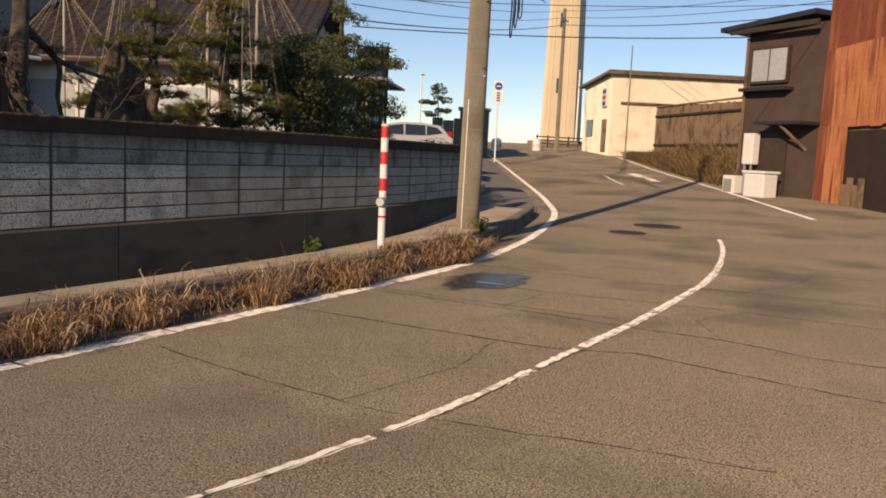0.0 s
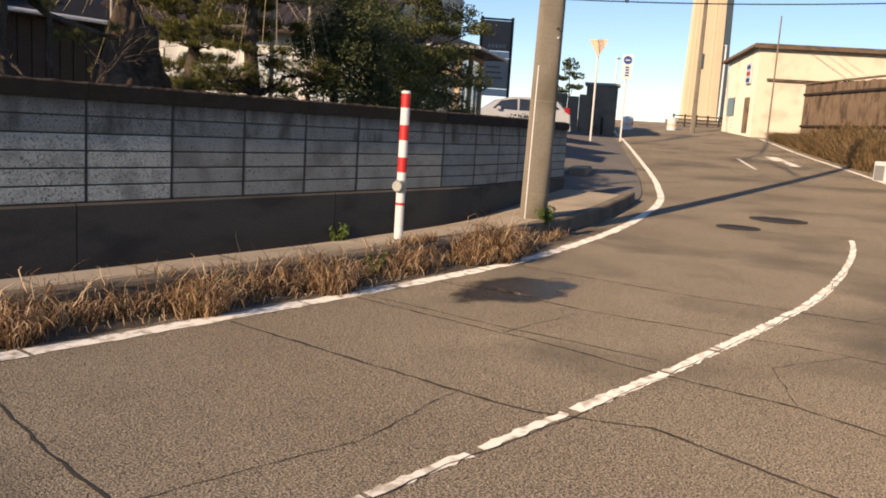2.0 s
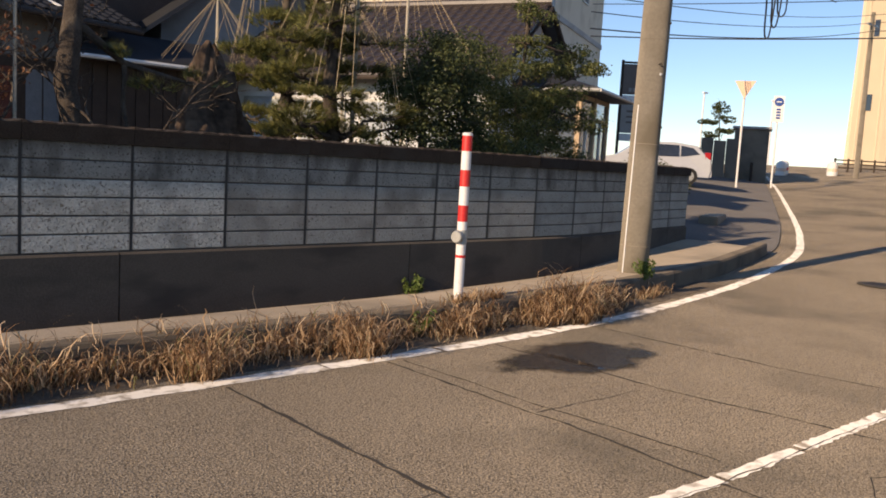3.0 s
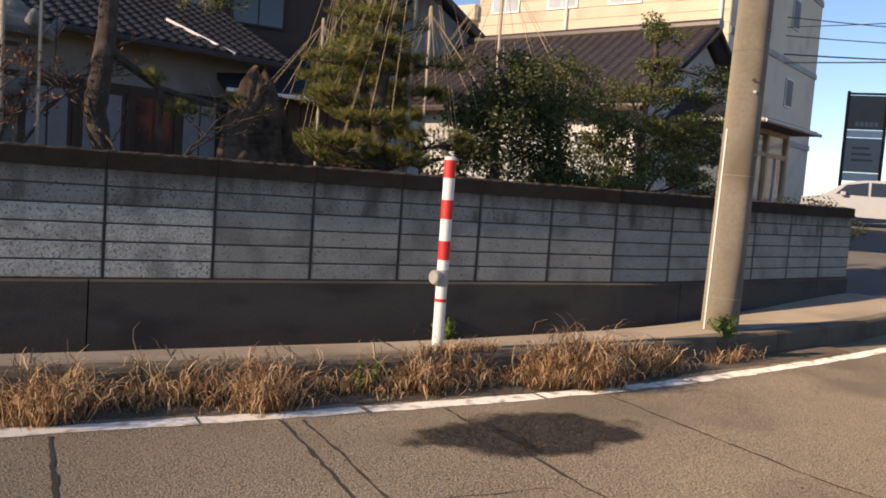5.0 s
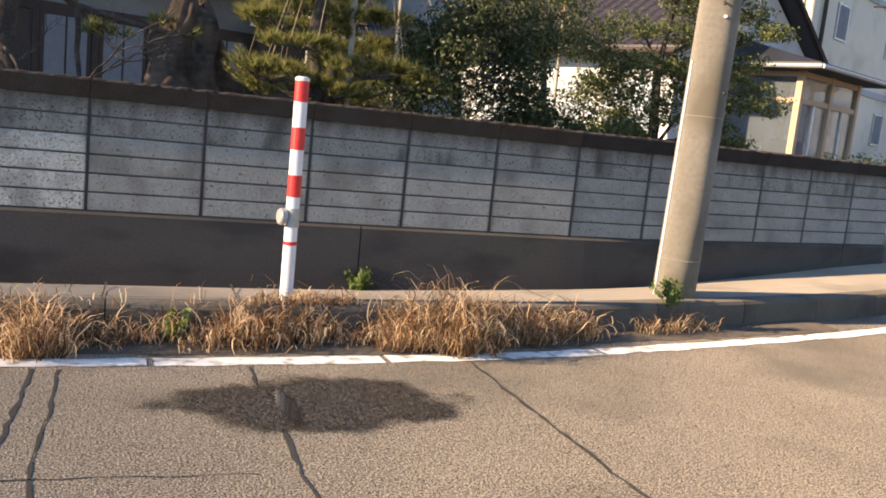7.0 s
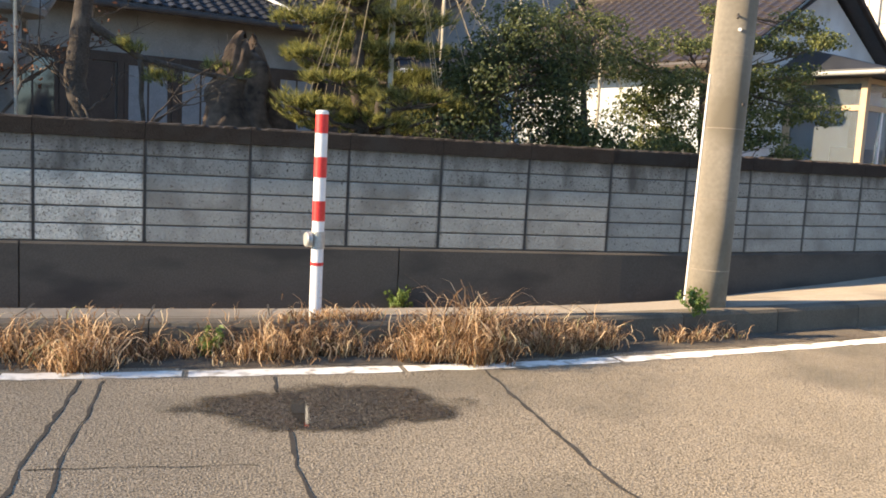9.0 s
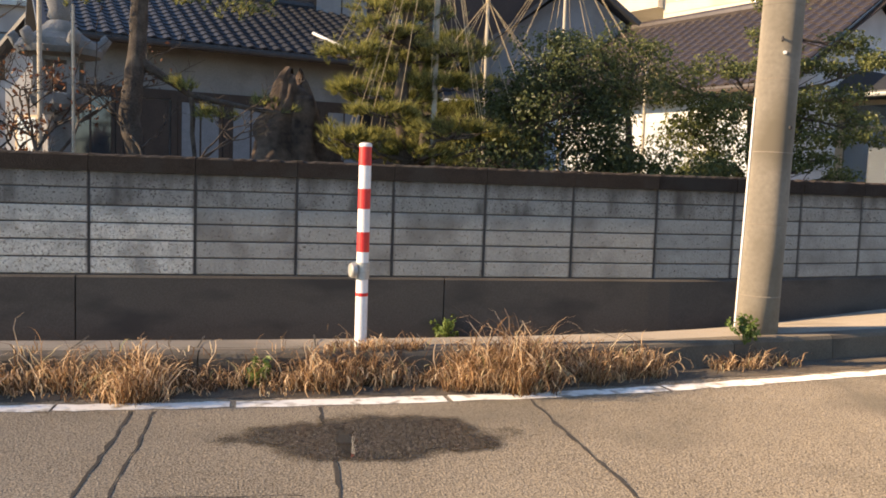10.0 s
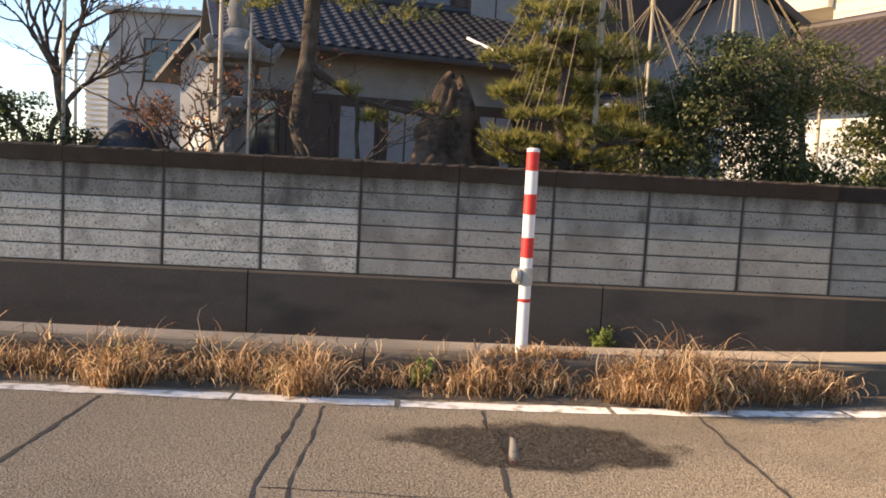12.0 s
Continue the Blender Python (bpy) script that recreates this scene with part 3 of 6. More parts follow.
M_STONE = mat("granite", (0.20, 0.20, 0.20), (0.34, 0.34, 0.33), 0.9, 6, 90, 0.4, c3=(0.14, 0.14, 0.13), stain=3)
M_BAMBOO = mat("bamboo", (0.33, 0.29, 0.22), (0.46, 0.42, 0.34), 0.7, 6, 40, 0.15)
M_ROPE = mat("straw_rope", (0.42, 0.33, 0.20), (0.58, 0.48, 0.32), 0.9, 10, 90, 0.3)
M_TOWER = mat("tower_concrete", (0.60, 0.51, 0.36), (0.70, 0.60, 0.44), 0.9, 0.3, 20, 0.1)
M_CAR = mat("white_car_paint", (0.42, 0.43, 0.45), (0.47, 0.48, 0.50), 0.2, 3, 30, 0.0, spec=0.6)
M_RUBBER = mat("rubber", (0.015, 0.015, 0.016), (0.03, 0.03, 0.03), 0.8, 10, 60, 0.1)
M_LAMPRED = mat("tail_lamp_red", (0.35, 0.01, 0.015), (0.45, 0.02, 0.02), 0.2, 5, 30, 0.0)
M_BOARD = mat("sign_brown", (0.15, 0.12, 0.105), (0.19, 0.155, 0.135), 0.6, 3, 40, 0.05)
M_BOARDG = mat("sign_grey", (0.30, 0.285, 0.265), (0.36, 0.34, 0.315), 0.6, 3, 40, 0.05)
M_BLUE = mat("sign_blue", (0.02, 0.06, 0.25), (0.03, 0.08, 0.30), 0.5, 5, 40, 0.0)
M_ORANGE = mat("sign_orange", (0.72, 0.50, 0.34), (0.78, 0.57, 0.40), 0.6, 5, 40, 0.0)
M_CLOTH = mat("dark_cover_cloth", (0.03, 0.032, 0.035), (0.06, 0.06, 0.065), 0.8, 4, 40, 0.3)
M_CURTAIN = mat("curtain", (0.20, 0.21, 0.22), (0.28, 0.29, 0.30), 0.9, 6, 40, 0.1)


def leafy(name, c1, c2, rough=0.55, stops=()):
    m = bpy.data.materials.new(name)
    m.use_nodes = True
    n, l = m.node_tree.nodes, m.node_tree.links
    b = n["Principled BSDF"]
    b.inputs["Roughness"].default_value = rough
    b.inputs["Specular IOR Level"].default_value = 0.35
    geo = n.new("ShaderNodeNewGeometry")
    ramp = n.new("ShaderNodeValToRGB")
    ramp.color_ramp.elements[0].color, ramp.color_ramp.elements[1].color = (*c1, 1), (*c2, 1)
    for pos, col in stops:
        ramp.color_ramp.elements.new(pos).color = (*col, 1)
    l.new(geo.outputs["Random Per Island"], ramp.inputs[0])
    l.new(ramp.outputs[0], b.inputs["Base Color"])
    tr = n.new("ShaderNodeBsdfTranslucent")
    l.new(ramp.outputs[0], tr.inputs[0])
    mx = n.new("ShaderNodeMixShader")
    mx.inputs[0].default_value = 0.42
    l.new(b.outputs[0], mx.inputs[1])
    l.new(tr.outputs[0], mx.inputs[2])
    l.new(mx.outputs[0], n["Material Output"].inputs[0])
    return m


M_NEEDLE = leafy("pine_needles", (0.05, 0.06, 0.02), (0.50, 0.46, 0.15), 0.55, [(0.5, (0.16, 0.17, 0.05))])
M_LEAF = leafy("dark_leaves", (0.03, 0.042, 0.018), (0.14, 0.16, 0.06), 0.45)
M_LEAF2 = leafy("green_leaves", (0.05, 0.07, 0.022), (0.22, 0.23, 0.08), 0.5)
M_REDLEAF = leafy("reddish_leaves", (0.10, 0.04, 0.025), (0.24, 0.12, 0.06), 0.6)
M_DRY = leafy("dry_grass", (0.06, 0.036, 0.018), (0.92, 0.74, 0.5), 0.6, [(0.38, (0.24, 0.135, 0.065)), (0.65, (0.56, 0.36, 0.19)), (0.94, (0.92, 0.70, 0.45)), (0.95, (0.2, 0.22, 0.07))])
M_WEED = leafy("weed_green", (0.09, 0.14, 0.03), (0.20, 0.26, 0.07), 0.5)


def glass_mat(name="window_glass", tint=(0.5, 0.56, 0.6)):
    m = bpy.data.materials.new(name)
    m.use_nodes = True
    b = m.node_tree.nodes["Principled BSDF"]
    b.inputs["Base Color"].default_value = (*tint, 1)
    b.inputs["Roughness"].default_value = 0.04
    b.inputs["Transmission Weight"].default_value = 0.85
    b.inputs["IOR"].default_value = 1.1
    b.inputs["Specular IOR Level"].default_value = 1.0
    return m


M_GLASS = glass_mat()
M_DARKGLASS = mat("dark_glass", (0.02, 0.024, 0.028), (0.03, 0.034, 0.04), 0.06, 2, 10, 0.0, spec=0.9)
M_PALEGLASS = mat("pale_glass", (0.35, 0.38, 0.40), (0.45, 0.48, 0.50), 0.1, 1.5, 10, 0.0, spec=0.8)


# ---------- foliage builders ----------
def raw(name, verts, faces, material, parent=None, label=""):
    me = bpy.data.meshes.new(name)
    me.from_pydata(verts, [], faces)
    me.materials.append(material)
    ob = new(name, me)
    if parent:
        ob.parent = parent
    if label:
        ob["label"] = label
    return ob


def leaf_cloud(rng, balls, count, size, verts, faces, shell=0.35, fold=0.25, long=1.7, split=True):
    """Small folded leaves in the outer part of each ball (cx, cy, cz, rx, ry, rz)."""
    balls = [(b[0] + rng.uniform(-0.85, 0.85) * b[3], b[1] + rng.uniform(-0.85, 0.85) * b[4], b[2] + rng.uniform(-0.75, 0.75) * b[5], b[3] * k, b[4] * k, b[5] * k * 0.9) for b in balls for k in [rng.uniform(0.3, 0.72) for _ in range(9)]] if split else balls
    vol = [b[3] * b[4] + b[4] * b[5] + b[3] * b[5] for b in balls]
    for b, w in zip(balls, vol):
        for _ in range(int(count * w / sum(vol))):
            d = Vector((rng.gauss(0, 1), rng.gauss(0, 1), rng.gauss(0, 1))).normalized()
            r = shell + (1 - shell) * rng.random() ** 0.6 + rng.uniform(-0.03, 0.12) + (0.35 if rng.random() < 0.1 else 0.0)
            p = Vector((b[0] + d.x * r * b[3], b[1] + d.y * r * b[4], b[2] + d.z * r * b[5]))
            n = (d * 0.7 + Vector((rng.uniform(-1, 1), rng.uniform(-1, 1), rng.uniform(-0.3, 1)))).normalized()
            a = n.orthogonal().normalized()
            a.rotate(Matrix.Rotation(rng.uniform(0, 6.28), 3, n))
            c = n.cross(a)
            s = size * rng.uniform(0.6, 1.3)
            i = len(verts)
            verts += [p - a * s * long / 2, p + c * s / 2 + n * s * fold, p + a * s * long / 2, p - c * s / 2 + n * s * fold]
            faces += [(i, i + 1, i + 2), (i, i + 2, i + 3)]


def needle_pad(rng, pad, tufts, verts, faces, length=0.095):
    """An uneven spray of pine tufts in small clumps: (cx, cy, cz, rx, ry, rz)."""
    clumps = []
    for _ in range(max(4, int(11 * math.sqrt(pad[3] * pad[4] / 0.12)))):
        a, r = rng.uniform(0, 6.283), math.sqrt(rng.random()) * rng.uniform(0.75, 1.15)
        clumps.append((pad[0] + math.cos(a) * r * pad[3], pad[1] + math.sin(a) * r * pad[4], pad[2] + pad[5] * (rng.uniform(-0.4, 0.8) - 0.55 * r * r), a, r, rng.uniform(0.035, 0.075)))
    for _ in range(tufts):
        cx, cy, cz, a, r, size = rng.choice(clumps)
        p = Vector((cx + rng.gauss(0, size), cy + rng.gauss(0, size), cz + rng.gauss(0, size * 0.5)))
        axis = Vector((math.cos(a) * r * 0.8 + rng.gauss(0, 0.3), math.sin(a) * r * 0.8 + rng.gauss(0, 0.3), rng.uniform(0.3, 1.1))).normalized()
        for _ in range(15):
            d = (axis + Vector((rng.uniform(-1, 1), rng.uniform(-1, 1), rng.uniform(-0.7, 0.8))) * 0.6).normalized()
            w = d.orthogonal().normalized() * 0.0032
            ln = length * rng.uniform(0.7, 1.3)
            i = len(verts)
            verts += [p - w, p + w, p + d * ln]
            faces.append((i, i + 1, i + 2))


def limb(bm, a, b, r0, r1, rng, bend=0.08, n=6, sides=8):
    a, b = Vector(a), Vector(b)
    pts = []
    for i in range(n + 1):
        u = i / n
        k = bend * math.sin(math.pi * u)
        pts.append(a.lerp(b, u) + Vector((rng.uniform(-k, k), rng.uniform(-k, k), rng.uniform(-k, k))))
    add_tube(bm, pts, [r0 + (r1 - r0) * i / n for i in range(n + 1)], sides)
    return pts


SOIL = 0.32


# the trained pine with its support ropes
def garden_pine(shift=None):
    rng = random.Random(21)
    th = empty("garden_pine", Matrix.Translation((2.78, 1.15, SOIL)))
    o = Vector((2.78, 1.15, SOIL))
    bm = bmesh.new()
    spine = [Vector(p) - o for p in ((2.78, 1.15, 0.3), (2.72, 1.12, 0.9), (2.84, 1.2, 1.5), (2.74, 1.18, 2.1), (2.82, 1.22, 2.7), (2.78, 1.2, 3.3), (2.8, 1.2, 3.9))]
    add_tube(bm, spine, [0.10, 0.09, 0.085, 0.075, 0.062, 0.05, 0.02], 10)
    pads = [(2.25, 1.0, 1.72, 0.36, 0.34, 0.12), (2.55, 0.8, 1.98, 0.30, 0.3, 0.09), (3.25, 0.85, 1.86, 0.52, 0.38, 0.11), (3.75, 1.1, 1.74, 0.28, 0.3, 0.10), (2.3, 1.2, 2.22, 0.28, 0.3, 0.09), (2.2, 1.15, 2.56, 0.34, 0.34, 0.10), (2.5, 1.0, 2.78, 0.30, 0.3, 0.10), (3.15, 1.3, 2.32, 0.46, 0.38, 0.11), (3.3, 1.2, 2.66, 0.42, 0.36, 0.12), (2.55, 1.2, 3.06, 0.26, 0.28, 0.11), (3.0, 1.25, 3.05, 0.30, 0.3, 0.10), (2.75, 1.2, 3.42, 0.36, 0.34, 0.12), (2.78, 1.2, 3.8, 0.26, 0.26, 0.14), (2.75, 1.5, 1.6, 0.5, 0.35, 0.1), (2.9, 0.95, 1.62, 0.34, 0.3, 0.1), (2.75, 1.45, 2.15, 0.4, 0.3, 0.1), (2.85, 1.4, 2.55, 0.4, 0.3, 0.1)]
    for p in pads:
        q = Vector(p[:3]) - o
        base = min(spine, key=lambda s: abs(s.z - q.z + 0.12))
        pts = limb(bm, base, q - Vector((0, 0, 0.05)), 0.032, 0.012, rng, 0.05)
        for _ in range(5):
            a = rng.uniform(0, 6.28)
            limb(bm, pts[-2], q + Vector((math.cos(a) * p[3] * 0.7, math.sin(a) * p[4] * 0.7, -0.02)), 0.012, 0.005, rng, 0.03, 4, 5)
    part("trunk", bm, M_BARK, th, smooth=True)
    v, f = [], []
    for p in pads:
        needle_pad(rng, (*(Vector(p[:3]) - o), p[3] * 1.05, p[4] * 1.05, p[5] * 0.75), int(1500 * p[3] * p[4] + 60), v, f)
    raw("crown", v, f, M_NEEDLE, th, "layered yellow-green needle pads")
    apex = Vector((3.1, 1.2, 4.6)) - o
    for p in pads[:12]:
        for _ in range(2):
            foot = Vector(p[:3]) - o + Vector((rng.uniform(-0.8, 0.8) * p[3], rng.uniform(-0.7, 0.2) * p[4], 0.02))
            part("rope", tube([apex, foot], 0.003, 5), M_ROPE, th)
    if shift is not None:
        th.matrix_world = shift @ th.matrix_world
    return tagged(th, "trained garden pine with layered needle pads and straw ropes", "pine tree")


garden_pine()
garden_pine(Matrix.Translation((3.4, 3.1, 0)) @ Matrix.Rotation(radians(150), 4, "Z") @ Matrix.Translation((-2.78, -1.15, 0)))


def cane(x, y, h, r=0.022, lean=0.0, label="upright weathered bamboo cane standing in the garden"):
    th = empty("bamboo_cane", Matrix.Translation((x, y, SOIL - 0.03)))
    bm = bmesh.new()
    n = int(h / 0.32)
    pts, rad = [], []
    for i in range(n + 1):
        z = h * i / n
        pts += [(lean * z, 0, max(0, z - 0.008)), (lean * z, 0, z + 0.002), (lean * z, 0, z + 0.010)]
        rad += [r, r * 1.14, r]
    add_tube(bm, pts, rad, 9)
    part("stem", bm, M_BAMBOO, th)
    return tagged(th, label, "bamboo cane", "garden canes")


cane(3.1, 1.2, 4.4, 0.028)
cane(-0.72, 1.5, 3.0, 0.022)
cane(-0.42, 1.5, 2.6, 0.016)
cane(-2.4, 1.8, 3.2, 0.02)


# straw rope cone round a small shrub
def rope_tent(x, y, z_apex, spread, z_foot, n, name="rope_tent"):
    th = empty(name, Matrix.Translation((x, y, SOIL)))
    part("centre_pole", tube([(0, 0, -0.02), (0, 0, z_apex - SOIL + 0.08)], 0.02, 8), M_BAMBOO, th)
    for i in range(n):
        a = 2 * math.pi * i / n + 0.2
        part("rope", tube([(0, 0, z_apex - SOIL), (spread * math.cos(a), spread * math.sin(a), z_foot - SOIL)], 0.003, 5), M_ROPE, th)
    part("binding", tube([(0, 0, z_apex - SOIL - 0.04), (0, 0, z_apex - SOIL + 0.05)], 0.03, 8), M_ROPE, th)
    return tagged(th, "cone of straw ropes tied to a bamboo pole over shrubs", "rope tent", "rope tents")


rope_tent(4.0, 2.6, 3.5, 0.75, 2.55, 12)
rope_tent(5.9, 2.2, 2.95, 0.35, 2.2, 8)
rope_tent(4.9, 2.4, 4.2, 0.95, 2.75, 14)
rope_tent(3.5, 5.1, 3.62, 0.8, 2.62, 14)


# broad-leaved evergreen shrub
def evergreen(name, x, y, trunk_pts, balls, leaves, size, material, label, seed, forks=9):
    rng = random.Random(seed)
    o = Vector((x, y, SOIL))
    th = empty(name, Matrix.Translation(o))
    bm = bmesh.new()
    tp = [Vector(p) - o for p in trunk_pts]
    add_tube(bm, tp, [0.085 - 0.055 * i / (len(tp) - 1) for i in range(len(tp))], 9)
    for b in balls:
        q = Vector(b[:3]) - o
        base = min(tp, key=lambda s: abs(s.z - q.z + 0.3) + 0.2 * (s - q).length)
        pts = limb(bm, base, q, 0.03, 0.012, rng, 0.06)
        for _ in range(forks):
            d = Vector((rng.gauss(0, 1), rng.gauss(0, 1), rng.gauss(0, 0.8))).normalized()
            limb(bm, pts[rng.randint(2, 6)], q + Vector((d.x * b[3], d.y * b[4], d.z * b[5])) * 0.85, 0.009, 0.003, rng, 0.03, 4, 4)
    part("trunk", bm, M_BARK, th, smooth=True)
    v, f = [], []
    leaf_cloud(rng, [(*(Vector(b[:3]) - o), *b[3:]) for b in balls], leaves, size, v, f)
    raw("crown", v, f, material, th)
    return tagged(th, label, "shrub" if "shrub" in name else "tree")


evergreen("evergreen_shrub", 4.3, 1.3, [(4.3, 1.3, 0.3), (4.32, 1.28, 1.2), (4.25, 1.3, 2.0), (4.35, 1.35, 2.6)],
          [(4.25, 1.2, 2.4, 0.5, 0.45, 0.36), (4.0, 1.1, 1.95, 0.48, 0.45, 0.38), (4.6, 1.15, 1.9, 0.5, 0.45, 0.4), (4.3, 1.0, 1.55, 0.75, 0.45, 0.3), (4.75, 1.3, 2.3, 0.35, 0.4, 0.3), (3.7, 1.3, 1.6, 0.35, 0.35, 0.3), (4.4, 1.3, 2.72, 0.3, 0.3, 0.2), (5.1, 1.3, 1.75, 0.3, 0.3, 0.3), (4.5, 1.4, 2.5, 0.4, 0.35, 0.3), (5.0, 1.45, 2.25, 0.35, 0.3, 0.3), (4.0, 1.3, 2.2, 0.3, 0.3, 0.3), (4.9, 1.2, 1.45, 0.4, 0.3, 0.22)],
          17000, 0.027, M_LEAF, "dense dark evergreen shrub behind the block wall", 31)
evergreen("evergreen_tree", 7.7, 2.65, [(7.7, 2.65, 0.3), (7.72, 2.68, 1.4), (7.65, 2.7, 2.4), (7.85, 2.75, 3.4), (7.8, 2.7, 3.95)],
          [(7.1, 2.5, 2.35, 0.5, 0.45, 0.2), (6.6, 2.4, 2.05, 0.45, 0.4, 0.2), (8.3, 2.5, 2.15, 0.5, 0.45, 0.2), (8.75, 2.7, 2.55, 0.4, 0.4, 0.22), (7.3, 2.6, 2.85, 0.42, 0.4, 0.18), (8.25, 2.7, 2.95, 0.4, 0.4, 0.17), (7.75, 2.7, 3.3, 0.35, 0.35, 0.16), (7.85, 2.7, 3.85, 0.28, 0.28, 0.2), (6.2, 2.2, 2.6, 0.4, 0.4, 0.25), (8.4, 2.4, 1.75, 0.4, 0.35, 0.16), (9.0, 2.6, 3.3, 0.3, 0.3, 0.16), (6.9, 2.3, 1.75, 0.4, 0.35, 0.16), (9.0, 2.5, 2.2, 0.4, 0.4, 0.25), (9.1, 2.6, 2.95, 0.35, 0.35, 0.2), (7.55, 2.45, 1.9, 0.5, 0.4, 0.22), (8.0, 2.5, 2.5, 0.45, 0.4, 0.2), (7.0, 2.4, 1.45, 0.5, 0.4, 0.22), (8.6, 2.4, 1.5, 0.5, 0.4, 0.25)],
          24000, 0.03, M_LEAF2, "cloud-pruned evergreen tree with bare lower limbs", 32, 8)
evergreen("evergreen_shrub", 5.6, 1.8, [(5.6, 1.8, 0.3), (5.62, 1.8, 1.2), (5.5, 1.8, 2.2)],
          [(5.4, 1.7, 2.25, 0.45, 0.4, 0.32), (5.2, 1.7, 2.5, 0.4, 0.35, 0.22), (5.5, 1.7, 1.7, 0.5, 0.4, 0.25), (5.1, 1.7, 2.85, 0.4, 0.35, 0.25), (5.6, 1.8, 2.75, 0.4, 0.35, 0.28)],
          5500, 0.028, M_LEAF2, "loose green evergreen shrub behind the block wall", 36, 8)
evergreen("garden_shrub", 6.0, 1.6, [(6.0, 1.6, 0.3), (6.02, 1.6, 1.0), (5.95, 1.6, 1.6)],
          [(5.8, 1.5, 1.55, 0.4, 0.35, 0.25), (6.3, 1.5, 1.5, 0.35, 0.35, 0.22), (5.4, 1.5, 1.5, 0.35, 0.3, 0.25)],
          2500, 0.03, M_LEAF2, "small leafy green garden shrub behind the wall", 34, 6)


# big trunk with a long trained branch
def leaning_trunk():
    rng = random.Random(7)
    o = Vector((0.12, 1.65, SOIL))
    th = empty("old_pine", Matrix.Translation(o))
    bm = bmesh.new()
    pts = [Vector(p) - o for p in ((0.3, 1.62, 0.28), (0.22, 1.64, 1.0), (0.14, 1.66, 1.5), (0.07, 1.67, 1.85), (0.10, 1.67, 2.1), (0.15, 1.68, 2.6), (0.17, 1.7, 3.2), (0.2, 1.7, 4.2), (0.3, 1.72, 4.9))]
    rad = [0.125, 0.10, 0.095, 0.105, 0.10, 0.088, 0.086, 0.075, 0.06]
    dense, dr = [], []
    for i in range(len(pts) - 1):
        for k in range(5):
            u = k / 5
            dense.append(pts[i].lerp(pts[i + 1], u))
            dr.append((rad[i] + (rad[i + 1] - rad[i]) * u) * rng.uniform(0.94, 1.06))
    add_tube(bm, dense, dr, 14)
    part("trunk", bm, M_BARK, th, smooth=True)
    bm = bmesh.new()
    arm = [Vector(p) - o for p in ((0.14, 1.66, 2.45), (0.4, 1.7, 2.28), (0.66, 1.75, 2.12), (1.0, 1.8, 2.06), (1.35, 1.8, 2.0), (1.7, 1.8, 1.98))]
    add_tube(bm, arm, [0.05, 0.042, 0.036, 0.03, 0.022, 0.012], 8)
    limb(bm, arm[2], arm[2] + Vector((0.05, 0, -0.75)), 0.028, 0.02, rng, 0.03)
    limb(bm, arm[2], arm[2] + Vector((0.45, -0.1, -0.22)), 0.022, 0.008, rng, 0.04)
    limb(bm, arm[1], arm[1] + Vector((-0.35, -0.1, 0.05)), 0.02, 0.008, rng, 0.04)
    part("branch", bm, M_BARK, th, smooth=True)
    v, f = [], []
    for p in ((0.95, 1.65, 1.93, 0.2, 0.15, 0.05), (1.5, 1.75, 2.05, 0.2, 0.15, 0.05), (0.65, 1.7, 2.2, 0.15, 0.15, 0.05), (-0.35, 1.6, 3.02, 0.4, 0.3, 0.08), (0.5, 1.7, 3.12, 0.4, 0.3, 0.09), (1.05, 1.8, 3.05, 0.3, 0.3, 0.08), (0.1, 1.6, 4.6, 0.7, 0.6, 0.2)):
        needle_pad(rng, (*(Vector(p[:3]) - o), *p[3:]), 55, v, f)
    raw("crown", v, f, M_NEEDLE, th)
    return tagged(th, "old pine with thick bare dark trunk and trained branch", "pine tree")


leaning_trunk()


def stump(x, y):
    rng = random.Random(3)
    th = empty("dead_stump", Matrix.Translation((x, y, SOIL)))
    bm = bmesh.new()
    n, m = 44, 60
    rings = []
    for i in range(n + 1):
        u = i / n
        z = -0.05 + 2.1 * u
        cx = 0.22 - 0.28 * u + 0.08 * math.sin(7 * u)
        base = 0.46 * (1 - u) ** 0.6 + 0.10
        ring = []
        for k in range(m):
            a = 2 * math.pi * k / m
            r = base * (1 + 0.2 * math.sin(3 * a + 4 * u) + 0.14 * math.sin(7 * a - 6 * u) + 0.4 * noise.noise(Vector((math.cos(a) * 2, math.sin(a) * 2, z * 2.2))) + 0.28 * noise.noise(Vector((math.cos(a) * 6, math.sin(a) * 6, z * 3.0 + 9))))
            ring.append(bm.verts.new((cx + r * math.cos(a), 0.75 * r * math.sin(a), z + (0.12 * math.sin(2 * a) if i >= n - 3 else 0))))
        rings.append(ring)
    for u, v in zip(rings, rings[1:]):
        for k in range(m):
            bm.faces.new((u[k], u[(k + 1) % m], v[(k + 1) % m], v[k]))
    bm.faces.new(rings[-1])
    part("wood", bm, M_STUMP, th, smooth=True)
    return tagged(th, "large gnarled dark dead tree stump in the garden", "tree stump")


stump(1.72, 1.95)


def lathe(profile, sides=24, square=False):
    bm = bmesh.new()
    rings = []
    for r, z in profile:
        rings.append([bm.verts.new((r * math.cos(2 * math.pi * (k + 0.5) / sides), r * math.sin(2 * math.pi * (k + 0.5) / sides), z)) for k in range(sides)])
    for u, v in zip(rings, rings[1:]):
        for k in range(sides):
            bm.faces.new((u[k], u[(k + 1) % sides], v[(k + 1) % sides], v[k]))
    bm.faces.new(rings[0][::-1])
    bm.faces.new(rings[-1])
    return bm


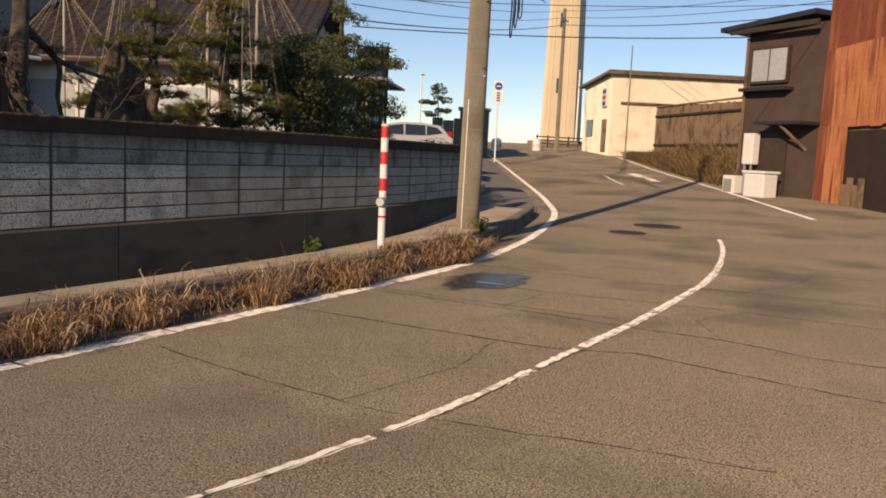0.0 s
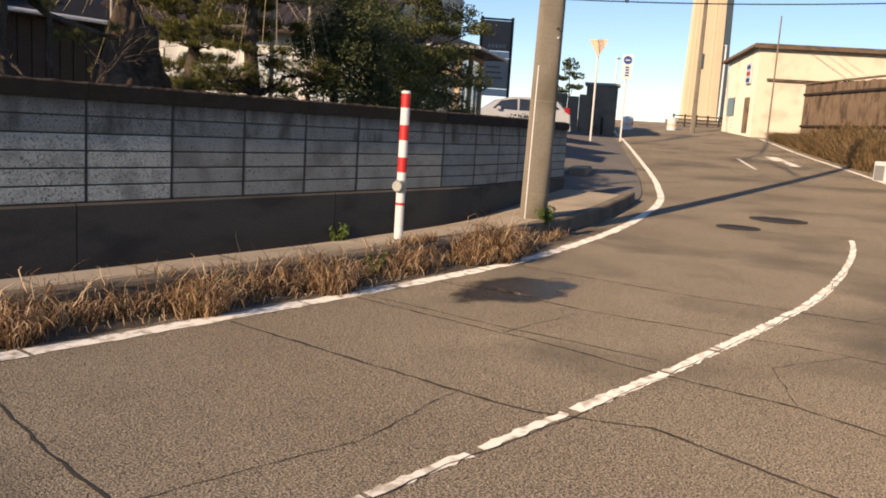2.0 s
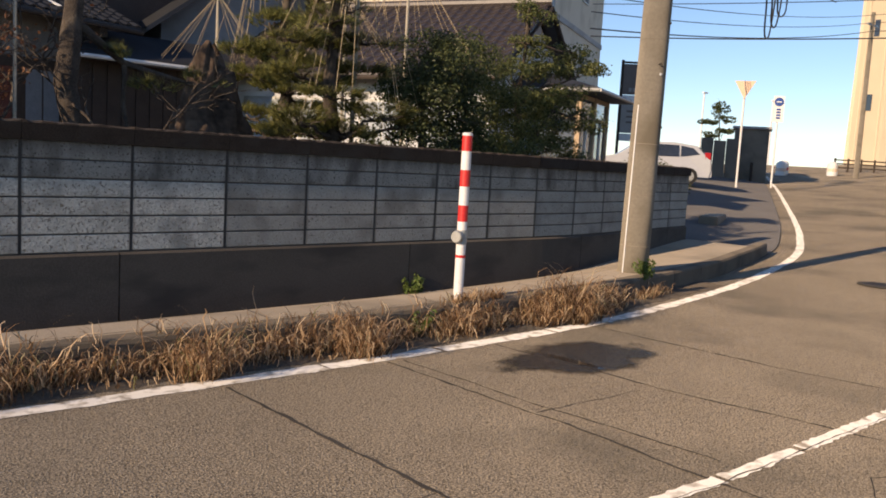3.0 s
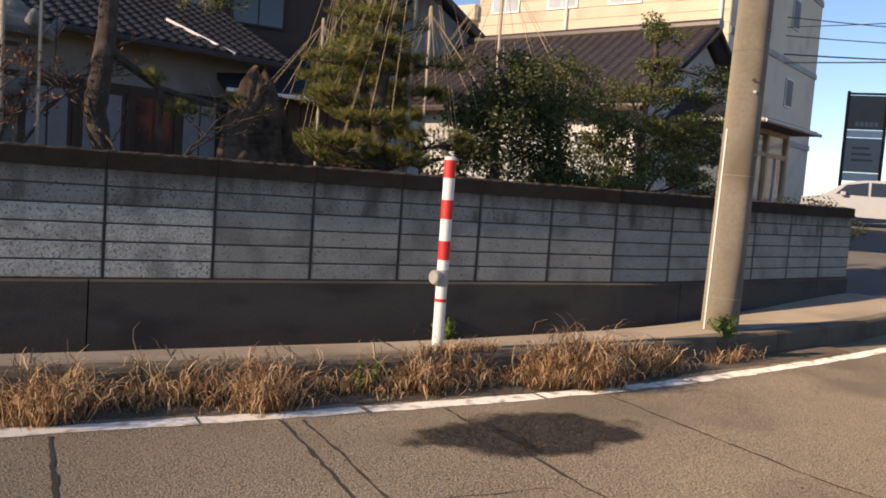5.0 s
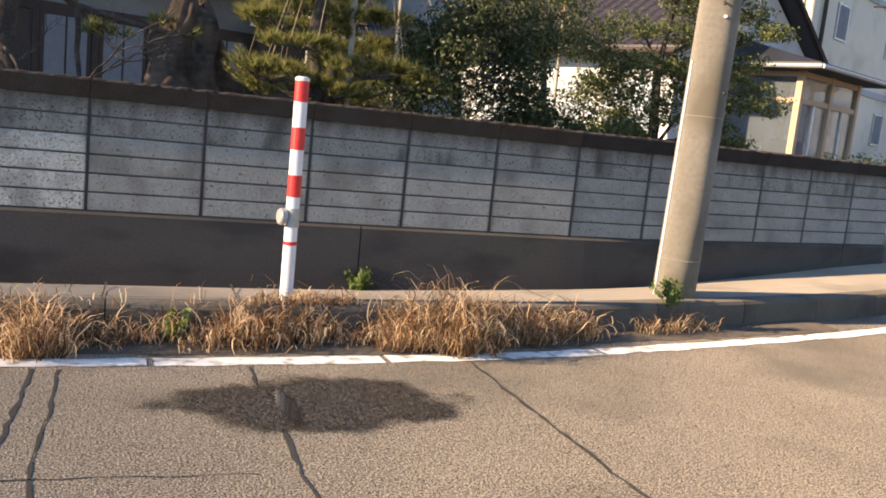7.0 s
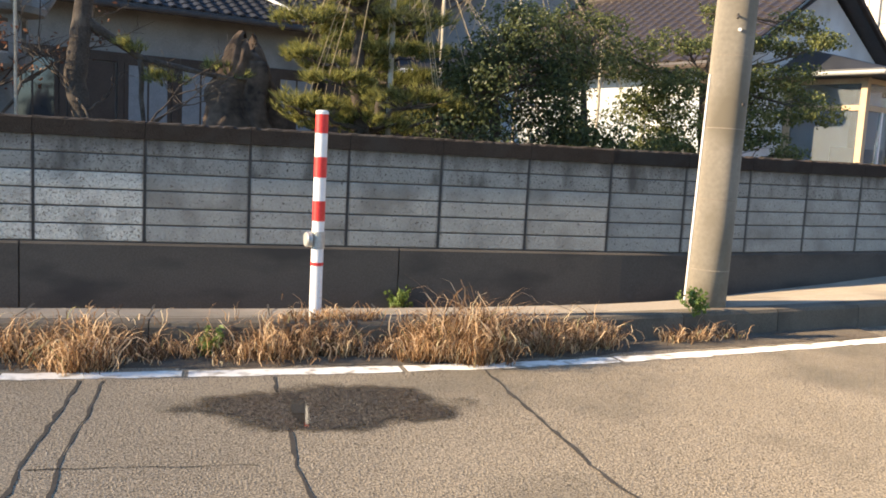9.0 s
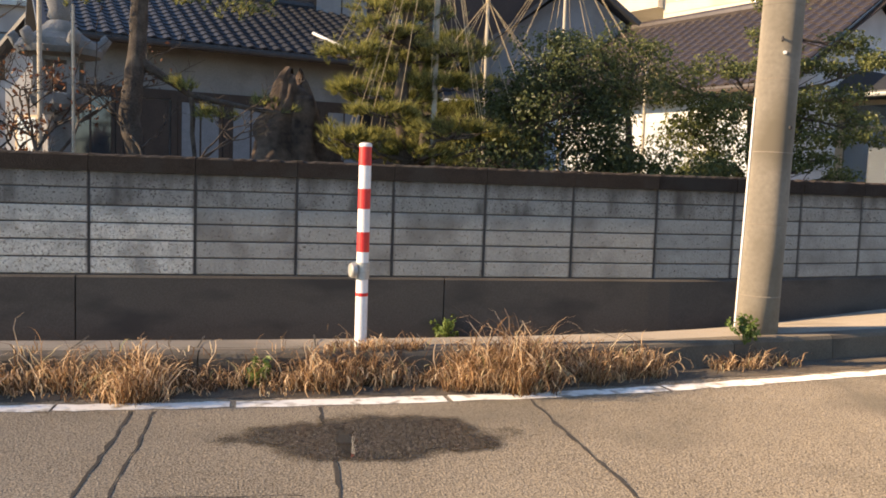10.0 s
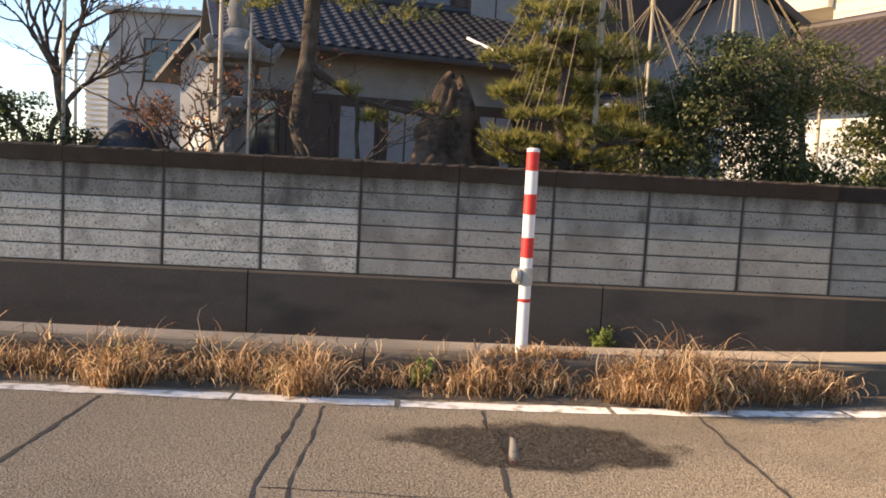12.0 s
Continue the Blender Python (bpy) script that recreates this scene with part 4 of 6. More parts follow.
def stone_lantern(x, y):
    th = empty("stone_lantern", Matrix.Translation((x, y, SOIL)))
    part("base", lathe([(0.30, -0.03), (0.30, 0.10), (0.22, 0.18), (0.14, 0.22)], 6), M_STONE, th)
    part("shaft", lathe([(0.13, 0.2), (0.11, 0.6), (0.13, 0.65), (0.13, 0.72), (0.11, 0.78), (0.12, 1.45), (0.15, 1.55)]), M_STONE, th, smooth=True)
    part("platform", lathe([(0.15, 1.54), (0.28, 1.66), (0.30, 1.76), (0.24, 1.78)], 6), M_STONE, th)
    for sx in (-1, 1):
        for sy in (-1, 1):
            part("chamber_post", box(sx * 0.16 - 0.05, sx * 0.16 + 0.05, sy * 0.16 - 0.05, sy * 0.16 + 0.05, 1.77, 2.13), M_STONE, th)
    part("chamber_top", box(-0.2, 0.2, -0.2, 0.2, 2.10, 2.17), M_STONE, th)
    part("roof", lathe([(0.10, 2.12), (0.40, 2.16), (0.43, 2.22), (0.38, 2.3), (0.24, 2.38), (0.12, 2.5), (0.09, 2.52)], 24), M_STONE, th)
    for k in range(6):
        a = 2 * math.pi * k / 6
        part("roof_curl", tube([(0.3 * math.cos(a), 0.3 * math.sin(a), 2.27), (0.41 * math.cos(a), 0.41 * math.sin(a), 2.27), (0.45 * math.cos(a), 0.45 * math.sin(a), 2.34), (0.42 * math.cos(a), 0.42 * math.sin(a), 2.38)], [0.06, 0.065, 0.06, 0.03], 8), M_STONE, th, smooth=True)
    part("finial", lathe([(0.07, 2.5), (0.12, 2.56), (0.1, 2.62), (0.13, 2.72), (0.09, 2.84), (0.02, 2.92)]), M_STONE, th, smooth=True)
    return tagged(th, "grey stone garden lantern with curled roof corners", "stone lantern")


stone_lantern(-0.68, 2.15)


def bare_tree(name, x, y, h, seed, label, spread=0.5, r=0.07, material=None, leaf=None, leaves=0):
    rng = random.Random(seed)
    th = empty(name, Matrix.Translation((x, y, SOIL)))
    bm = bmesh.new()
    tips = []

    def grow(p, d, ln, rad, depth):
        q = p + d * ln
        pts = limb(bm, p, q, rad, rad * 0.68, rng, 0.05 * ln, 4, 6)
        tips.append(q)
        if depth:
            for _ in range(rng.choice((2, 3, 3))):
                e = (d + Vector((rng.gauss(0, spread), rng.gauss(0, spread), rng.gauss(0.12, 0.3)))).normalized()
                grow(pts[-1] if rng.random() < 0.6 else pts[-2], e, ln * rng.uniform(0.55, 0.8), rad * 0.62, depth - 1)

    grow(Vector((0, 0, -0.04)), Vector((rng.uniform(-0.1, 0.1), 0, 1)).normalized(), h * 0.36, r, 5)
    part("trunk", bm, material or M_BARK, th, smooth=True)
    if leaves:
        v, f = [], []
        leaf_cloud(rng, [(*t, 0.13, 0.13, 0.1) for t in tips[3:]], leaves, 0.03, v, f, 0.2)
        raw("leaves", v, f, leaf, th)
    return tagged(th, label, "tree" if "tree" in name else "shrub")


bare_tree("bare_tree", -2.55, 2.3, 3.2, 5, "leafless winter tree with many knobbly branches", 0.42, 0.075)
bare_tree("bare_tree", -3.05, 2.6, 3.6, 6, "leafless winter tree with many knobbly branches", 0.4, 0.07)
bare_tree("bare_shrub", -1.05, 1.5, 1.85, 9, "bare twiggy shrub with a few reddish leaves", 0.7, 0.04, None, M_REDLEAF, 1500)
bare_tree("bare_shrub", -0.35, 1.2, 1.6, 10, "bare twiggy shrub with a few reddish leaves", 0.75, 0.03, None, M_REDLEAF, 600)
bare_tree("bare_shrub", -0.62, 1.35, 2.5, 17, "bare twiggy shrub with a few reddish leaves", 0.65, 0.035, None, M_REDLEAF, 1300)
bare_tree("bare_shrub", -0.9, 1.0, 3.2, 12, "bare twiggy shrub with fine leafless branches", 0.6, 0.032)
bare_tree("bare_shrub", 0.45, 1.2, 2.7, 13, "bare twiggy shrub with fine leafless branches", 0.7, 0.028)
bare_tree("bare_shrub", -1.5, 2.2, 2.0, 11, "bare twiggy shrub with a few reddish leaves", 0.7, 0.04, None, M_REDLEAF, 500)
evergreen("hedge_shrub", -2.7, 1.7, [(-2.7, 1.7, 0.3), (-2.7, 1.7, 0.9), (-2.65, 1.7, 1.4)], [(-2.7, 1.7, 1.55, 0.5, 0.4, 0.3), (-2.2, 1.7, 1.45, 0.35, 0.35, 0.22), (-3.3, 1.7, 1.6, 0.5, 0.4, 0.35), (-2.9, 1.7, 1.9, 0.35, 0.3, 0.14)], 3400, 0.03, M_LEAF, "sparse dark evergreen shrub in the garden", 41, 5)
# shrubs farther left, seen only at the start
evergreen("hedge_shrub", -4.6, 1.9, [(-4.6, 1.9, 0.3), (-4.6, 1.9, 1.2), (-4.6, 1.9, 2.2)], [(-4.6, 1.9, 2.0, 0.6, 0.5, 0.5), (-5.3, 2.0, 2.6, 0.6, 0.5, 0.5), (-4.9, 1.9, 3.1, 0.5, 0.5, 0.4)], 5000, 0.036, M_LEAF, "tall dark evergreen shrub by the wall", 42, 5)


def covered_heap(x, y):
    th = empty("covered_heap", Matrix.Translation((x, y, SOIL)))
    bm = bmesh.new()
    bmesh.ops.create_icosphere(bm, subdivisions=3, radius=1)
    for v in bm.verts:
        k = 1 + 0.12 * noise.noise(v.co * 2.5)
        v.co = Vector((v.co.x * 0.42 * k, v.co.y * 0.35 * k, max(-0.02, (abs(v.co.z) ** 0.7 * (1 if v.co.z > 0 else -1)) * 0.72 * k + 0.72)))
    part("cover", bm, M_CLOTH, th, smooth=True)
    return tagged(th, "heap under a dark cover sheet in the garden", "covered heap")


covered_heap(-1.75, 2.0)


# ---------- houses ----------
TILE_CACHE = {}


def tile_mesh(material, w=0.27, ln=0.26):
    key = material.name
    if key not in TILE_CACHE:
        bm = bmesh.new()
        prof = [(0, 0.0), (0.05, 0.035), (0.10, 0.03), (0.16, 0.0), (0.22, -0.008), (0.27, 0.0)]
        lo = [bm.verts.new((a, 0.0, h + 0.03)) for a, h in prof]
        hi = [bm.verts.new((a, ln + 0.03, h + 0.008)) for a, h in prof]
        lip = [bm.verts.new((a, 0.0, h - 0.005)) for a, h in prof]
        for k in range(5):
            bm.faces.new((lo[k], lo[k + 1], hi[k + 1], hi[k]))
            bm.faces.new((lip[k], lip[k + 1], lo[k + 1], lo[k]))
        TILE_CACHE[key] = mesh_of(bm, "roof_tile", material)
    return TILE_CACHE[key]


TILE_JOBS = []


def tiled_slope(parent, a, along, up, length, depth, material, pick):
    """Lays tiles over a slope from its eave corner a: along the eave and up the slope. pick: how many become parts of their own."""
    TILE_JOBS.append((parent, Vector(a), Vector(along).normalized(), Vector(up).normalized(), length, depth, material, pick))


def window(parent, cx, cz, w, h, m, glass=None, frame=None, curtain=False, bars=1):
    """A window on a wall face: m maps (along, out, up)."""
    fr = part("window_frame", box(cx - w / 2 - 0.06, cx + w / 2 + 0.06, -0.05, 0.03, cz - h / 2 - 0.06, cz + h / 2 + 0.06, m), frame or M_GREY, parent)
    for i in range(bars + 1):
        x0 = cx - w / 2 + i * w / (bars + 1) + 0.02
        x1 = cx - w / 2 + (i + 1) * w / (bars + 1) - 0.02
        part("pane", box(x0, x1, -0.058, -0.046, cz - h / 2, cz + h / 2, m), glass or M_DARKGLASS, fr)
    return fr


def gable_house(name, o, d, length, half, eave, ridge, wall_mat, roof_mat, label, over=0.55, verge=0.35, z0=0.2, pick=0):
    """A gable-roofed house. o: the middle of its near gable at the ground, d: way of the ridge. Returns the thing and a matrix (across, along, up)."""
    d = Vector((*d, 0)).normalized()
    side = Vector((d.y, -d.x, 0))
    m = Matrix(((side.x, d.x, 0, o[0]), (side.y, d.y, 0, o[1]), (0, 0, 1, 0), (0, 0, 0, 1)))
    th = empty(name, Matrix.Translation((o[0], o[1], z0)))
    inv = Matrix.Translation((-o[0], -o[1], -z0))
    mm = inv @ m
    bm = bmesh.new()
    prof = [(-half, z0 - 0.4), (half, z0 - 0.4), (half, eave), (0, ridge - 0.12), (-half, eave)]
    fr = [bm.verts.new(mm @ Vector((a, 0, z))) for a, z in prof]
    bk = [bm.verts.new(mm @ Vector((a, length, z))) for a, z in prof]
    for k in range(5):
        bm.faces.new((fr[k], fr[(k + 1) % 5], bk[(k + 1) % 5], bk[k]))
    bm.faces.new(fr[::-1])
    bm.faces.new(bk)
    bmesh.ops.recalc_face_normals(bm, faces=bm.faces)
    part("wall", bm, wall_mat, th)
    slope = (ridge - eave) / half
    for s in (-1, 1):
        bm = bmesh.new()
        ex = half + over
        ez = eave - slope * over
        q = [(s * ex, -verge, ez), (0, -verge, ridge), (0, length + verge, ridge), (s * ex, length + verge, ez)]
        lo = [bm.verts.new(mm @ Vector((a, b, z - 0.02))) for a, b, z in q]
        up = [bm.verts.new(mm @ Vector((a, b, z + 0.10))) for a, b, z in q]
        for k in range(4):
            bm.faces.new((lo[k], lo[(k + 1) % 4], up[(k + 1) % 4], up[k]))
        bm.faces.new(lo[::-1])
        bm.faces.new(up)
        bmesh.ops.recalc_face_normals(bm, faces=bm.faces)
        part("roof", bm, roof_mat, th)
        part("gutter", tube([mm @ Vector((s * (ex + 0.05), -verge, ez)), mm @ Vector((s * (ex + 0.05), length + verge, ez))], 0.05, 8), M_GREY if wall_mat == M_PLASTER else M_DARKWOOD, th)
        upv = m.to_3x3() @ Vector((-s * half, 0, ridge - eave)).normalized()
        alongv = m.to_3x3() @ Vector((0, 1, 0))
        run = math.hypot(ex, ridge - ez)
        if pick:
            start = m @ Vector((s * ex, -verge if s < 0 else length + verge, ez + 0.10))
            tiled_slope(th, start, alongv if s < 0 else -alongv, upv, length + 2 * verge, run, roof_mat, pick)
    ridge_bm = tube([mm @ Vector((0, -verge - 0.05, ridge + 0.14)), mm @ Vector((0, length + verge + 0.05, ridge + 0.14))], 0.13, 10)
    part("ridge_cap", ridge_bm, roof_mat, th)
    tagged(th, label, "house")
    return th, mm


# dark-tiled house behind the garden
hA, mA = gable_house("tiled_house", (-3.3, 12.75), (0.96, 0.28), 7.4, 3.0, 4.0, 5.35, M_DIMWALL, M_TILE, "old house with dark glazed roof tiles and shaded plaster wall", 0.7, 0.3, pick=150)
WA = mA @ Matrix(((0, -1, 0, 3.0), (1, 0, 0, 0), (0, 0, 1, 0), (0, 0, 0, 1)))
part("lintel", box(0, 7.4, -0.06, 0.03, 2.72, 2.9, WA), M_DARKWOOD, hA)
part("dado", box(0, 7.4, -0.04, 0.03, 0.2, 1.25, WA), M_DARKWOOD, hA)
for i in range(8):
    part("post", box(0.05 + i * 1.04, 0.17 + i * 1.04, -0.07, 0.03, 0.2, 2.73, WA), M_DARKWOOD, hA)
for i in range(7):
    if i == 1:
        part("door", box(0.2 + i * 1.04, 1.05 + i * 1.04, -0.05, 0.03, 0.2, 2.7, WA), M_DARKWOOD, hA)
    else:
        window(hA, 0.63 + i * 1.04, 2.0, 0.78, 1.35, WA, M_CURTAIN if i in (2, 3, 5) else M_DARKGLASS, M_DARKWOOD, bars=1)
part("verge_flashing", tube([mA @ Vector((3.72, 6.2, 3.78)), mA @ Vector((2.4, 5.3, 4.45))], 0.035, 8), M_WHITE, hA, "white metal flashing strip")

# its upper storey behind
upper = empty("upper_storey_house", Matrix.Translation((3.4, 15.6, 0.2)))
part("wall", box(-3.2, 6.9, -1.2, 4, -0.3, 7.6), M_BROWNWALL, upper)
part("roof", box(-3.8, 7.5, -1.9, 4.6, 7.6, 7.8), M_TILE, upper)
for i in range(3):
    window(upper, -1.9 + i * 1.8, 5.4, 1.3, 1.1, Matrix.Translation((0, -1.2, 0)), M_CURTAIN if i == 1 else M_DARKGLASS, M_DARKWOOD)
tagged(upper, "dark brown two-storey house behind the tiled roof", "house")

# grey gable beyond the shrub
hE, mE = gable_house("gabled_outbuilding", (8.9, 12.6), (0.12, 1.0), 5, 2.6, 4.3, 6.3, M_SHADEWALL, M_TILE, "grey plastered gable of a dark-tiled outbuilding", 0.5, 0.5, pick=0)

# its dark-boarded lean-to with a pale gutter
LT = Matrix.Translation((-8.9, -12.6, -0.2))
part("lean_to_wall", box(3.75, 7.2, 11.3, 12.6, -0.2, 3.0, LT), M_BROWNWALL, hE)
for i in range(11):
    part("lean_to_board", box(3.77 + i * 0.31, 4.05 + i * 0.31, 11.27, 11.3, 0.2, 2.95, LT), M_DARKWOOD, hE)
part("lean_to_roof", box(3.5, 7.5, -0.1, 1.75, 0.0, 0.12, LT @ Matrix.Translation((0, 10.85, 3.0)) @ Matrix.Rotation(radians(22), 4, "X")), M_TILE, hE)
part("lean_to_gutter", tube([LT @ Vector((3.5, 10.72, 3.02)), LT @ Vector((7.5, 10.72, 3.02))], 0.045, 8), M_WHITE, hE, "pale metal gutter")

# brown-roofed house with the glazed porch
hB, mB = gable_house("brown_roof_house", (12.5, 6.55), (-0.36, 0.93), 6.6, 2.6, 3.35, 5.0, M_PALEWALL, M_TILEB, "cream house with brown roof tiles and shaded gable", 0.5, 0.35, z0=0.3, pick=150)
WB = mB @ Matrix(((0, 1, 0, -2.6), (1, 0, 0, 0), (0, 0, 1, 0), (0, 0, 0, 1)))
for i in range(4):
    window(hB, 0.9 + i * 1.6, 1.9, 1.1, 1.3, WB, M_PALEGLASS, M_GREY)
part("corner_post", box(-0.02, 0.14, -0.04, 0.03, 0.2, 3.3, WB), M_WHITE, hB)
GB = mB
part("gable_trim", tube([GB @ Vector((-3.1, -0.36, 3.04)), GB @ Vector((0, -0.36, 5.0)), GB @ Vector((3.1, -0.36, 3.04))], 0.07, 6), M_DARKWOOD, hB)
# the porch before its gable: front along x, side wall back along y
porch = empty("glazed_porch", Matrix.Translation((12.1, 4.75, 0.3)) @ Matrix.Rotation(radians(21.2), 4, "Z"))
PW, PD, PH = 2.5, 1.5, 2.68
part("floor_slab", box(-0.1, PW + 0.1, -0.1, PD, -0.3, 0.12), M_KERB, porch)
for px, py in ((0, 0), (PW / 2 - 0.05, 0), (PW - 0.1, 0), (0, PD - 0.1), (PW - 0.1, PD - 0.1)):
    part("post", box(px, px + 0.11, py, py + 0.11, 0.12, PH), M_WOOD, porch)
for z in (0.5, 2.12, PH - 0.1):
    part("rail", box(0.11, PW - 0.1, 0.015, 0.095, z, z + 0.09), M_WOOD, porch)
    part("rail", box(0.015, 0.095, 0.11, PD - 0.1, z, z + 0.09), M_WOOD, porch)
for lo, hi in ((0.59, 2.12), (2.21, PH - 0.1)):
    for x0 in (0.11, PW / 2 + 0.06):
        part("pane", box(x0 + 0.01, x0 + PW / 2 - 0.18, 0.05, 0.058, lo, hi), M_GLASS, porch)
    part("pane", box(0.05, 0.058, 0.12, PD - 0.11, lo, hi), M_GLASS, porch)
for x0 in (0.35, 1.6):
    part("mullion", box(x0 + 0.28, x0 + 0.33, 0.02, 0.09, 0.59, 2.12), M_WHITE, porch)
part("dado", box(0.11, PW - 0.1, 0.03, 0.08, 0.12, 0.5), M_WOOD, porch)
part("dado", box(0.03, 0.08, 0.11, PD - 0.1, 0.12, 0.5), M_WOOD, porch)
bm = bmesh.new()
lo = [bm.verts.new(p) for p in ((-0.4, -0.45, PH), (PW + 0.4, -0.45, PH), (PW + 0.4, PD, PH), (-0.4, PD, PH))]
ed = [bm.verts.new(v_.co + Vector((0, 0, 0.1))) for v_ in lo]
hi = [bm.verts.new(p) for p in ((0.5, PD, PH + 0.62), (PW - 0.5, PD, PH + 0.62))]
bm.faces.new(lo[::-1])
for k in range(3):
    bm.faces.new((lo[k], lo[k + 1], ed[k + 1], ed[k]))
bm.faces.new((lo[3], lo[0], ed[0], ed[3]))
bm.faces.new((ed[0], ed[1], hi[1], hi[0]))
bm.faces.new((ed[1], ed[2], hi[1]))
bm.faces.new((ed[3], ed[0], hi[0]))
bm.faces.new((ed[2], ed[3], hi[0], hi[1]))
bmesh.ops.recalc_face_normals(bm, faces=bm.faces)
part("roof", bm, M_TILE, porch, "hipped dark tiled porch roof")
part("gutter", tube([(-0.45, -0.5, PH + 0.03), (PW + 0.45, -0.5, PH + 0.03)], 0.04, 8), M_GREY, porch)
part("gutter", tube([(-0.45, -0.5, PH + 0.03), (-0.45, PD - 0.05, PH + 0.03)], 0.04, 8), M_GREY, porch)
part("inner_curtain", box(0.3, PW - 0.3, 0.7, 0.72, 0.2, 1.5), M_CURTAIN, porch)
tagged(porch, "wooden-framed glazed porch with a dark hipped roof", "porch")
heap = empty("clipped_bush", Matrix.Translation((9.9, 1.6, SOIL)))
v, f = [], []
leaf_cloud(random.Random(77), [(0.6, 0.2, 0.88, 0.55, 0.4, 0.3), (0.0, 0.1, 0.85, 0.45, 0.4, 0.25), (1.3, 0.8, 0.95, 0.6, 0.5, 0.3)], 2600, 0.03, v, f, 0.85)
raw("crown", v, f, M_LEAF, heap)
bm = bmesh.new()
for q in ((0.6, 0.2, 1.0), (0, 0.1, 1.0), (1.3, 0.8, 1.05)):
    limb(bm, (0.4, 0.2, -0.05), q, 0.03, 0.015, random.Random(2))
part("stem", bm, M_BARK, heap)
tagged(heap, "round clipped dark bush over the wall end", "bush")


# cream three-storey building
def big_building():
    o = Vector((19.3, 12.3, 0.6))
    th = empty("apartment_building", Matrix.Translation(o))
    a = Vector((-0.406, 0.914, 0))
    b = Vector((0.914, 0.406, 0))
    fa = Matrix(((a.x, b.x, 0, 0), (a.y, b.y, 0, 0), (0, 0, 1, 0), (0, 0, 0, 1)))
    part("wall", box(0, 9.6, 0, 10.4, -0.4, 9.6, fa), M_PLASTER, th)
    part("roof", box(-0.4, 10.0, -0.4, 10.8, 9.6, 9.85, fa), M_GREYWALL, th)
    for i in range(24):
        part("siding_board", box(0.02, 9.58, -0.025, 0.01, 0.2 + i * 0.39, 0.575 + i * 0.39, fa), M_PLASTER, th)
    wl_ = fa
    for fl in range(3):
        for i in range(4):
            window(th, 1.2 + i * 2.4, 2.1 + fl * 2.9, 1.1, 1.25, wl_ @ Matrix.Translation((0, -0.03, 0)), M_PALEGLASS, M_WHITE)
    fb = Matrix(((b.x, a.x, 0, 0), (b.y, a.y, 0, 0), (0, 0, 1, 0), (0, 0, 0, 1)))
    for fl in range(3):
        part("floor_band", box(0.0, 10.4, -0.05, 0.01, 3.2 + fl * 2.9, 3.4 + fl * 2.9, fb), M_GREYWALL, th)
        for i in range(2):
            window(th, 2.2 + i * 4.6, 2.2 + fl * 2.9, 0.8, 0.95, fb, M_CURTAIN, M_GREY)
    for px in (0.3, 5.8):
        part("downpipe", tube([fa @ Vector((px, -0.09, -0.3)), fa @ Vector((px, -0.09, 9.5))], 0.05, 8), M_WHITE, th)
    part("downpipe", tube([fb @ Vector((0.6, -0.1, -0.3)), fb @ Vector((0.6, -0.1, 9.5))], 0.06, 8), M_DARKWOOD, th)
    part("canopy", box(9.62, 13.2, -0.3, 2.0, 7.05, 7.6, fa), M_PLASTER, th)
    return tagged(th, "cream sided three-storey building catching the low sun", "apartment building")


big_building()


# white house far to the left
def far_house():
    th = empty("white_house", Matrix.Translation((-8.7, 21.2, 0.2)))
    part("wall", box(0, 5.5, 0, 6, -0.4, 5.9), M_GREYWALL, th)
    part("roof", box(-0.25, 5.8, -0.3, 6.2, 5.9, 6.05), M_GREY, th)
    for i in range(14):
        part("roof_rib", box(-0.2 + i * 0.42, -0.08 + i * 0.42, -0.32, 6.2, 6.05, 6.15), M_WHITE, th)
    window(th, 1.9, 4.4, 1.4, 1.3, Matrix.Identity(4), M_DARKGLASS, M_DARKWOOD)
    part("annex", box(-0.9, -0.01, 0.5, 4, -0.4, 4.6), M_PLASTER, th)
    for i in range(14):
        part("louvre", box(-0.92, -0.05, 0.44, 0.5, 2.0 + i * 0.18, 2.1 + i * 0.18), M_WHITE, th)
    part("annex_roof", box(-1.05, 0, 0.35, 4.2, 4.6, 4.72, Matrix.Rotation(radians(4), 4, "Y")), M_GREY, th)
    part("lattice_door", box(-0.85, -0.1, 0.43, 0.5, 0.3, 1.75), M_DARKWOOD, th)
    return tagged(th, "pale grey two-storey house with ribbed flat roof", "house")


far_house()
hG, mG = gable_house("grey_gable_house", (-3.35, 14.6), (0.5, 0.86), 4, 1.7, 3.9, 5.4, M_GREYWALL, M_TILE, "sunlit pale grey gable wall of a neighbouring house", 0.5, 0.4, pick=0)
for i in range(3):
    window(hG, -1.0 + i * 1.0, 1.9, 0.6, 1.1, mG @ Matrix.Translation((0, 0, 0)), M_PALEGLASS, M_WOOD)
for i, (px, py) in enumerate(((-14.5, 32), (-13.0, 34), (-17, 40))):
    th = empty("street_pole", Matrix.Translation((px, py, -0.1)))
    part("shaft", tube([(0, 0, 0), (0, 0, 7.5)], [0.14, 0.1], 10), M_GREY, th)
    part("cross_arm", box(-0.9, 0.9, -0.05, 0.05, 6.6, 6.7), M_GREY, th)
    part("cross_arm", box(-0.7, 0.7, -0.05, 0.05, 6.0, 6.1), M_GREY, th)
    tagged(th, "distant grey street pole with cross arms", "street pole", "far poles")


